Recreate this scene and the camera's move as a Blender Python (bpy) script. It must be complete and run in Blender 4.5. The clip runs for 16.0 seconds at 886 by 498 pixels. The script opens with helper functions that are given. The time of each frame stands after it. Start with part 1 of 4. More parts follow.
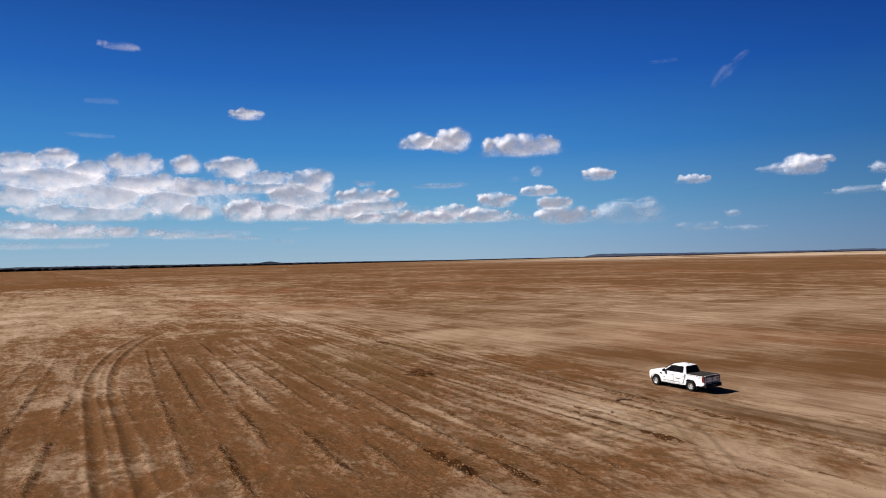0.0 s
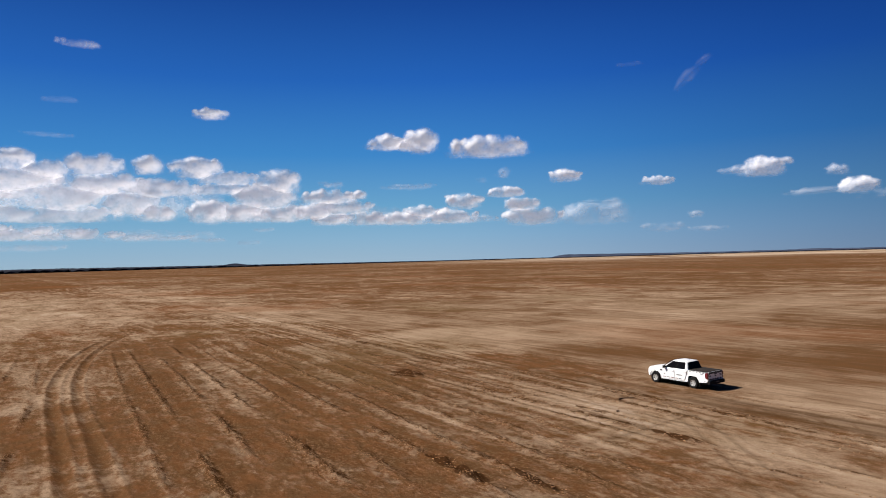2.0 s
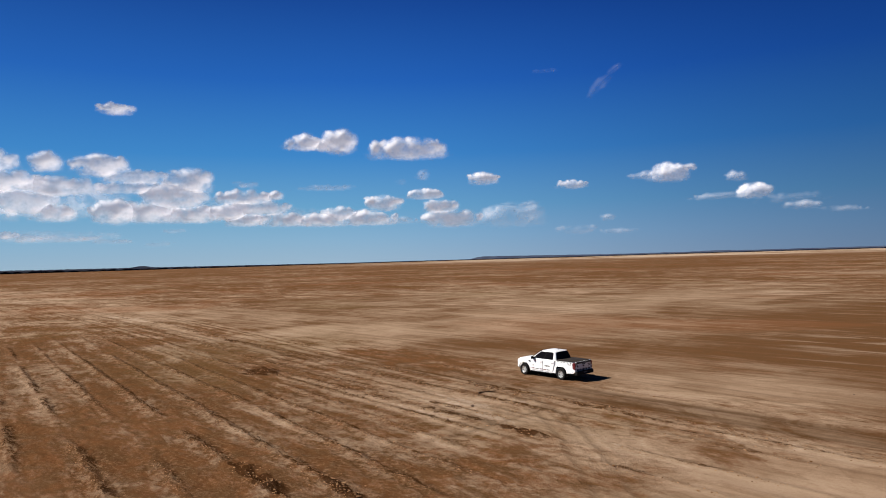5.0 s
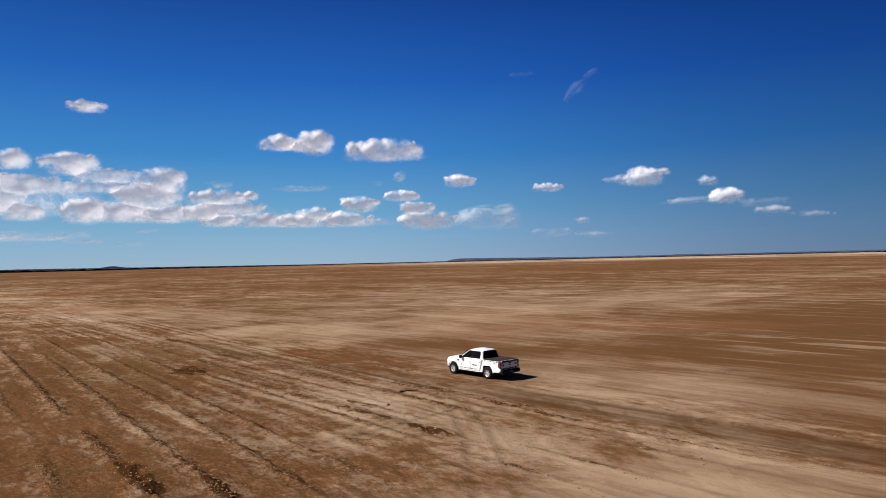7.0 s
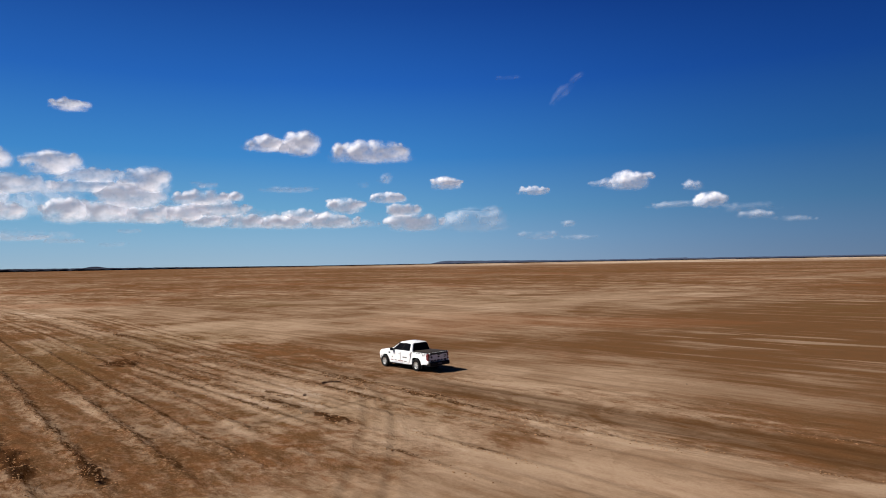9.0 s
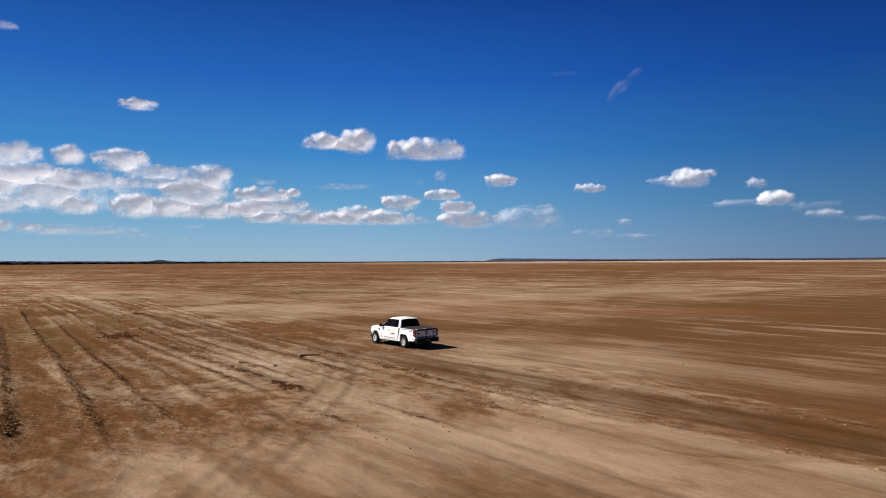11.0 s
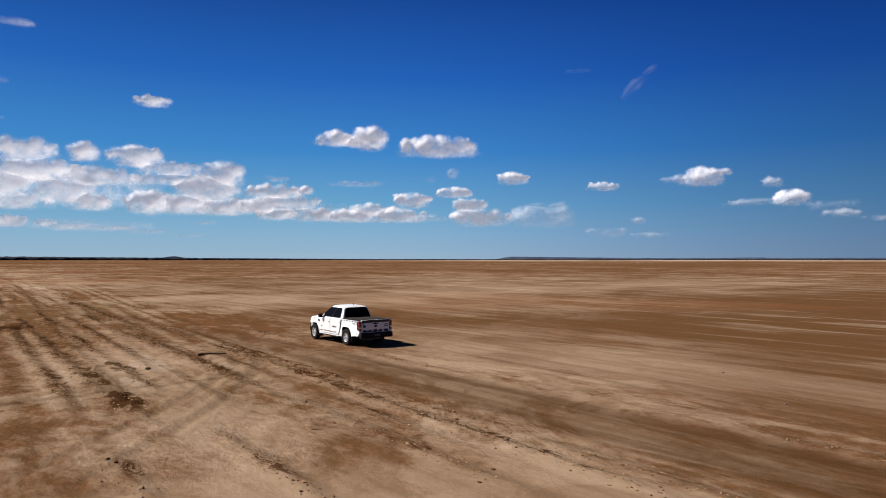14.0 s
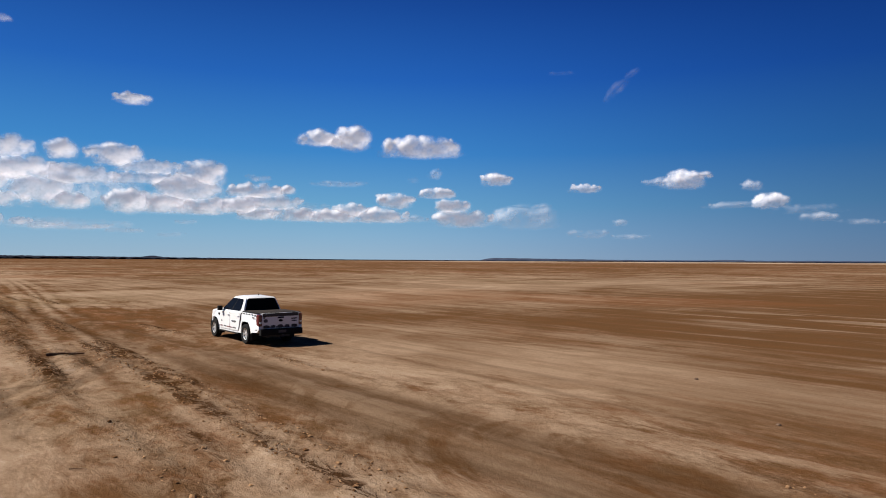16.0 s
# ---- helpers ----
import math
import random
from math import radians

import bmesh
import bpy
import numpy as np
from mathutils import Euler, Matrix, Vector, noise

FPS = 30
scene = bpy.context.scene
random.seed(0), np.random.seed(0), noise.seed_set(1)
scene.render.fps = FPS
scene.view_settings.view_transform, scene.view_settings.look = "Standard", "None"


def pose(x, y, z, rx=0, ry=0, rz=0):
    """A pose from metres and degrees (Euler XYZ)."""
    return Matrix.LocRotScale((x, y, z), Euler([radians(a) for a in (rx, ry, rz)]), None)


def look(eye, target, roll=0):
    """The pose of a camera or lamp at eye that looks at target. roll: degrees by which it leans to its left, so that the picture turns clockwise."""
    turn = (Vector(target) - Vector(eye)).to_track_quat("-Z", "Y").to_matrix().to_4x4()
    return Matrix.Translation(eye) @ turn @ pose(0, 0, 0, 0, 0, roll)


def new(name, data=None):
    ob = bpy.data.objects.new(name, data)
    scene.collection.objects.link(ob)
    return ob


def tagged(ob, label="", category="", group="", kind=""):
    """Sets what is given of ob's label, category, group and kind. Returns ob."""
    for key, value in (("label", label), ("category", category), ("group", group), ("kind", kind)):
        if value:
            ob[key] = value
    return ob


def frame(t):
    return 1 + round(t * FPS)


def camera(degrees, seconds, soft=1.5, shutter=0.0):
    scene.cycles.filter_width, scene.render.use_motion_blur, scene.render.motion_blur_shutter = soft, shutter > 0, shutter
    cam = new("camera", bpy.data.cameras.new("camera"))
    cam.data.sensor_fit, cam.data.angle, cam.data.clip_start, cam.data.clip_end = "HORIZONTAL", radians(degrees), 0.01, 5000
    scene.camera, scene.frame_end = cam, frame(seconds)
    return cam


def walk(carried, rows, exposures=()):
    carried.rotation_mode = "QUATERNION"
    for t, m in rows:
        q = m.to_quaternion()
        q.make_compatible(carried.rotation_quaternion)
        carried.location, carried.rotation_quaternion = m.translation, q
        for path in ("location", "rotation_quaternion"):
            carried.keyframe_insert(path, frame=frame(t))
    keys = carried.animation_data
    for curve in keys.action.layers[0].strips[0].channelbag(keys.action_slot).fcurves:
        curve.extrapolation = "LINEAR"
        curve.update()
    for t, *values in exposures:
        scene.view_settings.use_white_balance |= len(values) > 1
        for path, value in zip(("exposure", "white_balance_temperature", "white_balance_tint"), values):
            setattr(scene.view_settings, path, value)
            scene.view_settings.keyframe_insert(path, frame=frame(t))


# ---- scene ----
import functools

# ---------------- camera ----------------
cam = camera(67.2, 16.0, soft=1.0)
walk(cam, [
    (0, pose(-18.38, -50.46, 10.08, 90.88, 1.38, -0.66)),
    (0.5, pose(-19.00, -49.86, 9.99, 90.88, 1.54, -0.77)),
    (1, pose(-19.58, -49.19, 9.89, 90.92, 1.66, -1.71)),
    (1.5, pose(-20.01, -48.49, 9.73, 90.89, 1.59, -2.68)),
    (2, pose(-20.08, -47.77, 9.55, 90.91, 1.62, -3.42)),
    (2.5, pose(-19.85, -47.09, 9.29, 90.89, 1.63, -4.42)),
    (3, pose(-19.37, -46.40, 8.98, 90.84, 1.65, -5.85)),
    (3.5, pose(-18.59, -45.72, 8.71, 90.81, 1.64, -7.11)),
    (4, pose(-17.65, -45.01, 8.48, 90.85, 1.76, -8.21)),
    (4.5, pose(-16.49, -44.36, 8.30, 90.88, 1.81, -9.23)),
    (5, pose(-15.23, -43.80, 8.15, 90.90, 1.71, -10.29)),
    (7.5, pose(-11.18, -44.11, 7.65, 91.06, 1.26, -12.57)),
    (8, pose(-10.29, -44.24, 7.46, 91.11, 1.17, -12.95)),
    (8.5, pose(-9.35, -44.37, 7.26, 91.12, 1.18, -13.48)),
    (9, pose(-8.27, -44.51, 6.99, 91.20, 1.03, -13.47)),
    (9.5, pose(-7.03, -44.63, 6.60, 91.21, 1.06, -13.53)),
    (10, pose(-5.86, -44.57, 6.19, 91.09, 0.73, -11.48)),
    (10.2, pose(-5.40, -44.51, 6.03, 91.09, 0.68, -10.50)),
    (12.5, pose(-1.95, -38.91, 4.49, 91.00, 0.23, -7.98)),
    (13, pose(-1.26, -37.20, 4.32, 90.99, 0.23, -7.59)),
    (13.5, pose(-0.54, -35.46, 4.21, 90.90, 0.06, -7.72)),
    (14, pose(0.29, -33.78, 4.07, 90.88, 0.01, -7.79)),
    (14.5, pose(1.28, -32.27, 3.87, 90.88, -0.01, -7.83)),
    (15, pose(2.33, -30.94, 3.67, 90.85, -0.18, -8.00)),
    (15.5, pose(3.10, -29.79, 3.49, 90.90, -0.23, -8.56)),
    (16, pose(3.42, -28.79, 3.30, 90.97, -0.31, -9.26)),
])

# ---------------- light ----------------
HEADING = 121.2           # the way the wheel tracks run, degrees from +x
PICKUP_TURN = 120.3       # the way the pickup points
SUN_AZ, SUN_EL = 168.0, 43.0
sun_way = Vector((math.cos(radians(SUN_AZ)) * math.cos(radians(SUN_EL)),
                  math.sin(radians(SUN_AZ)) * math.cos(radians(SUN_EL)), math.sin(radians(SUN_EL))))
sun_data = bpy.data.lights.new("sun", "SUN")
sun_data.energy, sun_data.angle, sun_data.color = 5.0, radians(0.55), (1.0, 0.955, 0.89)
sun = new("sun", sun_data)
sun.matrix_world = look(sun_way * 100, (0, 0, 0))

world = bpy.data.worlds.new("sky")
scene.world = world
world.use_nodes = True
wn, wl = world.node_tree.nodes, world.node_tree.links
wn.clear()
w_out = wn.new("ShaderNodeOutputWorld")
w_bg = wn.new("ShaderNodeBackground")
w_sky = wn.new("ShaderNodeTexSky")
w_sky.sky_type = "NISHITA"
w_sky.sun_disc = False
w_sky.sun_elevation, w_sky.sun_rotation = radians(SUN_EL), radians(90 - SUN_AZ)
w_sky.air_density, w_sky.dust_density, w_sky.ozone_density = 1.0, 0.3, 3.0
# the deep blue of clear dry air: paler at the horizon, darkest high up and away from the sun
w_tint = wn.new("ShaderNodeMix")
w_tint.data_type, w_tint.blend_type = "RGBA", "MIX"
w_tint.inputs["Factor"].default_value = 0.96
w_dim = wn.new("ShaderNodeMix")
w_dim.data_type, w_dim.blend_type = "RGBA", "MULTIPLY"
w_dim.inputs["Factor"].default_value = 1.0
w_dim.inputs["B"].default_value = (0.035, 0.055, 0.075, 1)
w_co = wn.new("ShaderNodeTexCoord")
w_sep = wn.new("ShaderNodeSeparateXYZ")
w_ramp = wn.new("ShaderNodeValToRGB")
wl.new(w_co.outputs["Generated"], w_sep.inputs[0])
wl.new(w_sep.outputs["Z"], w_ramp.inputs[0])
SKY_BLUES = [(0.0, (0.315, 0.450, 0.575)), (0.035, (0.238, 0.422, 0.595)), (0.08, (0.138, 0.358, 0.575)), (0.157, (0.046, 0.230, 0.555)), (0.26, (0.016, 0.118, 0.455)), (0.36, (0.008, 0.063, 0.30)), (0.48, (0.004, 0.030, 0.15)), (1.0, (0.002, 0.012, 0.06))]
while len(w_ramp.color_ramp.elements) < len(SKY_BLUES):
    w_ramp.color_ramp.elements.new(0.5)
for el, (p, c) in zip(w_ramp.color_ramp.elements, SKY_BLUES):
    el.position, el.color = p, (*c, 1)
w_dot = wn.new("ShaderNodeVectorMath")
w_dot.operation = "DOT_PRODUCT"
w_dot.inputs[1].default_value = Vector((sun_way.x, sun_way.y, 0)).normalized()
wl.new(w_co.outputs["Generated"], w_dot.inputs[0])
w_side = wn.new("ShaderNodeMapRange")
w_side.interpolation_type = "SMOOTHSTEP"
for key, val in zip(("From Min", "From Max", "To Min", "To Max"), (-0.75, 0.25, 0.222, 0.525)):
    w_side.inputs[key].default_value = val
wl.new(w_dot.outputs["Value"], w_side.inputs["Value"])
wl.new(w_sky.outputs[0], w_dim.inputs["A"])
wl.new(w_dim.outputs["Result"], w_tint.inputs["A"])
wl.new(w_ramp.outputs[0], w_tint.inputs["B"])
w_cool = wn.new("ShaderNodeMix")
w_cool.data_type, w_cool.blend_type = "RGBA", "MULTIPLY"
w_cool.inputs["B"].default_value = (0.84, 0.94, 1.20, 1)
w_away = wn.new("ShaderNodeMapRange")
w_away.interpolation_type = "SMOOTHSTEP"
for key, val in zip(("From Min", "From Max", "To Min", "To Max"), (-0.75, 0.35, 1.0, 0.0)):
    w_away.inputs[key].default_value = val
wl.new(w_dot.outputs["Value"], w_away.inputs["Value"])
wl.new(w_away.outputs[0], w_cool.inputs["Factor"])
wl.new(w_tint.outputs["Result"], w_cool.inputs["A"])
wl.new(w_cool.outputs["Result"], w_bg.inputs["Color"])
wl.new(w_side.outputs[0], w_bg.inputs["Strength"])
wl.new(w_bg.outputs[0], w_out.inputs["Surface"])
scene.view_settings.exposure = 1.0


# ---------------- materials ----------------
class Nodes:
    """A small shorthand for a material's node tree."""

    def __init__(self, name):
        self.mat = bpy.data.materials.new(name)
        self.mat.use_nodes = True
        self.n, self.l = self.mat.node_tree.nodes, self.mat.node_tree.links
        self.bsdf = self.n["Principled BSDF"]

    def put(self, value, socket):
        if hasattr(value, "links"):
            self.l.new(value, socket)
        else:
            socket.default_value = value

    def coord(self, scale=(1, 1, 1), which="Object"):
        co, mp = self.n.new("ShaderNodeTexCoord"), self.n.new("ShaderNodeMapping")
        self.l.new(co.outputs[which], mp.inputs["Vector"])
        mp.inputs["Scale"].default_value = scale
        return mp.outputs[0]

    def noise(self, scale, detail=4, rough=0.55, stretch=(1, 1, 1), distort=0.0):
        t = self.n.new("ShaderNodeTexNoise")
        self.l.new(self.coord(stretch), t.inputs["Vector"])
        t.inputs["Scale"].default_value, t.inputs["Detail"].default_value = scale, detail
        t.inputs["Roughness"].default_value, t.inputs["Distortion"].default_value = rough, distort
        return t.outputs["Fac"]

    def span(self, v, a, b, lo=0.0, hi=1.0):
        t = self.n.new("ShaderNodeMapRange")
        t.interpolation_type = "SMOOTHSTEP"
        self.put(v, t.inputs["Value"])
        for k, x in zip(("From Min", "From Max", "To Min", "To Max"), (a, b, lo, hi)):
            t.inputs[k].default_value = x
        return t.outputs[0]

    def math(self, op, a, b=0.0):
        t = self.n.new("ShaderNodeMath")
        t.operation = op
        self.put(a, t.inputs[0])
        self.put(b, t.inputs[1])
        return t.outputs[0]

    def mix(self, f, a, b, blend="MIX"):
        t = self.n.new("ShaderNodeMix")
        t.data_type, t.blend_type = "RGBA", blend
        self.put(f, t.inputs["Factor"])
        self.put(a if hasattr(a, "links") else (*a, 1), t.inputs["A"])
        self.put(b if hasattr(b, "links") else (*b, 1), t.inputs["B"])
        return t.outputs["Result"]

    def attr(self, name):
        t = self.n.new("ShaderNodeAttribute")
        t.attribute_name = name
        return t.outputs["Fac"]

    def bump(self, height, strength, distance):
        t = self.n.new("ShaderNodeBump")
        self.put(strength, t.inputs["Strength"])
        t.inputs["Distance"].default_value = distance
        self.l.new(height, t.inputs["Height"])
        self.l.new(t.outputs[0], self.bsdf.inputs["Normal"])

    def set(self, **kw):
        for k, v in kw.items():
            self.put((*v, 1) if isinstance(v, tuple) else v, self.bsdf.inputs[k.replace("_", " ").title() if k != "IOR" else k])
        return self.mat


def plain(name, color, rough, metal=0.0, wear=0.12, scale=6.0, coat=0.0):
    """A paint, plastic, rubber or metal with faint dirt at two scales."""
    k = Nodes(name)
    a, b = k.noise(scale, 5), k.noise(scale * 9, 3)
    f = k.math("MULTIPLY", k.span(a, 0.35, 0.75), wear)
    col = k.mix(f, color, (0.30, 0.22, 0.15))
    col = k.mix(k.math("MULTIPLY", b, wear * 0.5), col, tuple(c * 0.6 for c in color))
    k.bump(b, 0.03, 0.004)
    k.bsdf.inputs["Coat Weight"].default_value = coat
    return k.set(base_color=col, roughness=k.span(a, 0.3, 0.8, rough, min(1.0, rough + 0.2)), metallic=metal)


M_PAINT = plain("white_car_paint", (0.66, 0.655, 0.65), 0.34, wear=0.04, scale=2.5, coat=0.5)
M_TRIM = plain("black_plastic_trim", (0.007, 0.007, 0.007), 0.8, wear=0.02)
M_COVER = plain("dark_bed_cover", (0.013, 0.010, 0.009), 0.95, wear=0.07, scale=4)
M_COVER.node_tree.nodes["Principled BSDF"].inputs["Specular IOR Level"].default_value = 0.1
M_RUBBER = plain("tyre_rubber", (0.007, 0.007, 0.007), 0.95, wear=0.015, scale=5)
for dull in (M_RUBBER, M_TRIM, M_COVER):
    dull.node_tree.nodes["Principled BSDF"].inputs["Specular IOR Level"].default_value = 0.15
M_ALLOY = plain("alloy_rim", (0.62, 0.61, 0.60), 0.32, metal=0.75, wear=0.12)
M_STEEL = plain("dark_steel", (0.05, 0.05, 0.05), 0.5, metal=0.6)
M_RED = plain("red_lamp_lens", (0.095, 0.008, 0.011), 0.2, wear=0.03, coat=0.6)
M_CLEAR = plain("clear_lamp_lens", (0.72, 0.72, 0.70), 0.12, wear=0.03, coat=0.6)
M_DECAL = plain("dark_decal", (0.02, 0.018, 0.02), 0.6, wear=0.05)
M_DECAL_RED = plain("red_decal", (0.11, 0.02, 0.025), 0.5, wear=0.1)
M_DECAL_GREY = plain("grey_decal", (0.035, 0.032, 0.036), 0.5, wear=0.1)
M_WOOD = plain("weathered_driftwood", (0.085, 0.045, 0.024), 0.9, wear=0.25, scale=10)
M_STONE = plain("dark_stone", (0.075, 0.045, 0.030), 0.9, wear=0.3, scale=12)


for dull in (M_WOOD, M_STONE):
    dull.node_tree.nodes["Principled BSDF"].inputs["Specular IOR Level"].default_value = 0.08


def tinted_glass():
    k = Nodes("dark_tinted_glass")
    k.bsdf.inputs["Specular IOR Level"].default_value = 0.03
    return k.set(base_color=(0.004, 0.004, 0.005), roughness=k.span(k.noise(5, 3), 0.3, 0.8, 0.10, 0.2), IOR=1.45)


M_GLASS = tinted_glass()


def ground_material():
    """Bare salt-flat earth. The object's x runs along the wheel tracks and its y across them."""
    k = Nodes("salt_flat_earth")
    pale, damp, crumb, far, calm, chain = k.attr("pale"), k.attr("damp"), k.attr("crumb"), k.attr("far"), k.attr("calm"), k.attr("chain")
    lively = k.math("SUBTRACT", 1.0, calm)

    def times(a, b):
        return k.math("MULTIPLY", a, b)

    def plus(a, b):
        return k.math("ADD", a, b)

    def about(v, size):
        return times(k.math("SUBTRACT", v, 0.5), size)

    patch = k.noise(0.035, 7, 0.62, (0.5, 1, 1), 0.6)
    wide = k.noise(0.009, 7, 0.60, (0.6, 1, 1), 0.8)
    streak = k.noise(0.5, 5, 0.6, (0.12, 1, 1), 0.5)
    thin = k.noise(2.2, 4, 0.6, (0.09, 1, 1), 0.6)
    sweep = k.noise(0.95, 6, 0.66, (0.030, 1, 1), 0.25)
    mottle = k.noise(0.9, 6, 0.65, (0.7, 1, 1), 0.5)
    scour = k.noise(0.75, 8, 0.70, (0.42, 1, 1), 1.3)
    lines = k.noise(0.12, 8, 0.72, (0.55, 1, 1), 1.0)
    blotch = k.noise(0.30, 6, 0.66, (0.6, 1, 1), 1.1)
    lump = k.noise(2.6, 5, 0.68, (0.55, 1, 1), 0.3)
    grain = k.noise(9.0, 6, 0.7)
    fine = k.noise(46.0, 3, 0.7)
    brown, red, tan, white = (0.110, 0.056, 0.0255), (0.146, 0.063, 0.0265), (0.336, 0.234, 0.160), (0.47, 0.355, 0.262)
    base = k.mix(times(k.span(mottle, 0.35, 0.68), k.math("SUBTRACT", 1.0, times(calm, 0.6))), brown, red)
    # how much pale dust lies on the brown: broad patches, then streaks, then crumbs
    f = plus(times(k.span(patch, 0.36, 0.70), 0.34), times(k.span(wide, 0.42, 0.64), 0.36))
    f = plus(f, k.math("SUBTRACT", times(k.span(lines, 0.53, 0.575), 0.46), times(k.span(lines, 0.47, 0.42), 0.30)))
    f = plus(times(f, k.math("SUBTRACT", 1.0, times(calm, 0.55))), times(calm, 0.19))
    f = plus(f, about(k.span(scour, 0.40, 0.60), plus(0.12, times(lively, 0.29))))
    f = plus(f, about(mottle, times(lively, 0.5)))
    f = plus(f, about(k.span(lump, 0.36, 0.64), plus(0.05, plus(times(lively, 0.27), times(crumb, 0.35)))))
    f = plus(f, about(k.span(streak, 0.36, 0.66), times(lively, 0.22)))
    f = plus(f, about(thin, plus(0.26, times(lively, 0.2))))
    f = plus(f, about(k.span(sweep, 0.36, 0.64), plus(times(calm, 0.25), 0.05)))
    f = k.math("SUBTRACT", f, times(times(k.span(blotch, 0.50, 0.64), 0.34), k.math("SUBTRACT", 1.0, times(calm, 0.85))))
    f = plus(f, k.math("SUBTRACT", pale, 0.50))
    col = k.mix(k.span(f, -0.35, 1.05), base, tan)
    col = k.mix(k.span(f, 0.95, 1.55, 0.0, 0.75), col, (0.45, 0.340, 0.262))
    # reddish and olive stains far out
    stain = k.noise(0.022, 5, 0.6, (0.6, 1, 1), 0.7)
    col = k.mix(times(k.span(stain, 0.54, 0.66), 0.22), col, (0.26, 0.098, 0.042))
    col = k.mix(times(k.span(stain, 0.45, 0.33), 0.30), col, (0.115, 0.075, 0.028))
    salt = times(times(k.span(streak, 0.52, 0.66), k.span(wide, 0.45, 0.62)), 0.45)
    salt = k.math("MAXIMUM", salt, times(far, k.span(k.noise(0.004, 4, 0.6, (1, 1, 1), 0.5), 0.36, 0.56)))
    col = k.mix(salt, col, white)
    wet = times(damp, k.span(plus(times(streak, 0.5), times(thin, 0.5)), 0.34, 0.60, 0.55, 1.0))
    col = k.mix(times(wet, 0.88), col, (0.062, 0.030, 0.0120))
    # turned crumbs along the ruts: broken chains of dark clods beside dried pale ones
    chips = k.noise(5.5, 6, 0.75, (0.75, 1, 1))
    clump = k.noise(1.9, 7, 0.76, (0.50, 1, 1), 0.8)
    col = k.mix(times(times(crumb, k.span(chips, 0.50, 0.62)), 0.6), col, (0.32, 0.200, 0.118))
    col = k.mix(times(times(crumb, k.span(k.noise(3.8, 6, 0.75, (0.6, 1, 1), 0.4), 0.54, 0.64)), 0.7), col, (0.060, 0.027, 0.010))
    col = k.mix(times(k.span(times(chain, k.span(clump, 0.46, 0.57)), 0.30, 0.55), 0.88), col, (0.062, 0.027, 0.0105))
    col = k.mix(times(k.span(times(chain, k.span(clump, 0.50, 0.40)), 0.35, 0.75), 0.55), col, (0.34, 0.225, 0.138))
    col = k.mix(times(k.span(plus(k.attr("dug"), about(chips, 1.0)), 0.28, 0.60), 0.92), col, (0.050, 0.021, 0.0085))
    # gravelly and smooth patches
    gravel = k.noise(8.0, 6, 0.8, (0.7, 1, 1))
    rough_patch = times(k.span(k.noise(0.16, 5, 0.65, (0.7, 1, 1), 0.6), 0.42, 0.60, 0.05, 1.0), times(plus(0.25, times(lively, 0.75)), k.math("SUBTRACT", 1.0, damp)))
    col = k.mix(times(rough_patch, k.span(gravel, 0.52, 0.66, 0.0, 0.55)), col, (0.62, 0.57, 0.52), "MULTIPLY")
    col = k.mix(times(rough_patch, k.span(gravel, 0.46, 0.36, 0.0, 0.15)), col, (0.50, 0.36, 0.25))
    col = k.mix(1.0, col, (0.680, 0.675, 0.660), "MULTIPLY")
    col = k.mix(k.span(grain, 0.30, 0.75, 0.0, 0.55), col, (0.78, 0.74, 0.70), "MULTIPLY")
    col = k.mix(k.span(fine, 0.62, 0.74, 0.0, 0.22), col, (0.05, 0.03, 0.02))
    h = plus(plus(times(grain, 0.6), times(fine, 0.25)), times(lump, 1.7))
    h = plus(h, times(chain, times(clump, 2.0)))
    k.bump(h, plus(plus(0.20, times(lively, 0.22)), times(crumb, 0.7)), 0.10)
    k.bsdf.inputs["Specular IOR Level"].default_value = 0.0
    return k.set(base_color=col, roughness=k.span(grain, 0.3, 0.7, 0.86, 1.0))


def hazy_far(name, color, other, scale):
    k = Nodes(name)
    col = k.mix(k.span(k.noise(scale, 5), 0.35, 0.65), color, other)
    k.bsdf.inputs["Specular IOR Level"].default_value = 0.1
    return k.set(base_color=col, roughness=0.95)


M_GROUND = ground_material()


def clod_material():
    k = Nodes("crumbled_earth")
    geo = k.n.new("ShaderNodeNewGeometry")
    col = k.mix(k.span(geo.outputs["Random Per Island"], 0.1, 0.9), (0.085, 0.040, 0.017), (0.240, 0.140, 0.075))
    col = k.mix(k.span(k.noise(14.0, 4), 0.4, 0.7, 0.0, 0.5), col, (0.120, 0.062, 0.029))
    k.bsdf.inputs["Specular IOR Level"].default_value = 0.0
    return k.set(base_color=col, roughness=0.95)


M_CLOD = clod_material()
# the blue of distant air is mixed into the hill and scrub colours
M_MESA = hazy_far("far_hill_haze_blue", (0.038, 0.048, 0.075), (0.026, 0.033, 0.055), 0.01)
M_WOODS = hazy_far("far_scrub_haze_navy", (0.005, 0.008, 0.020), (0.004, 0.006, 0.014), 0.02)


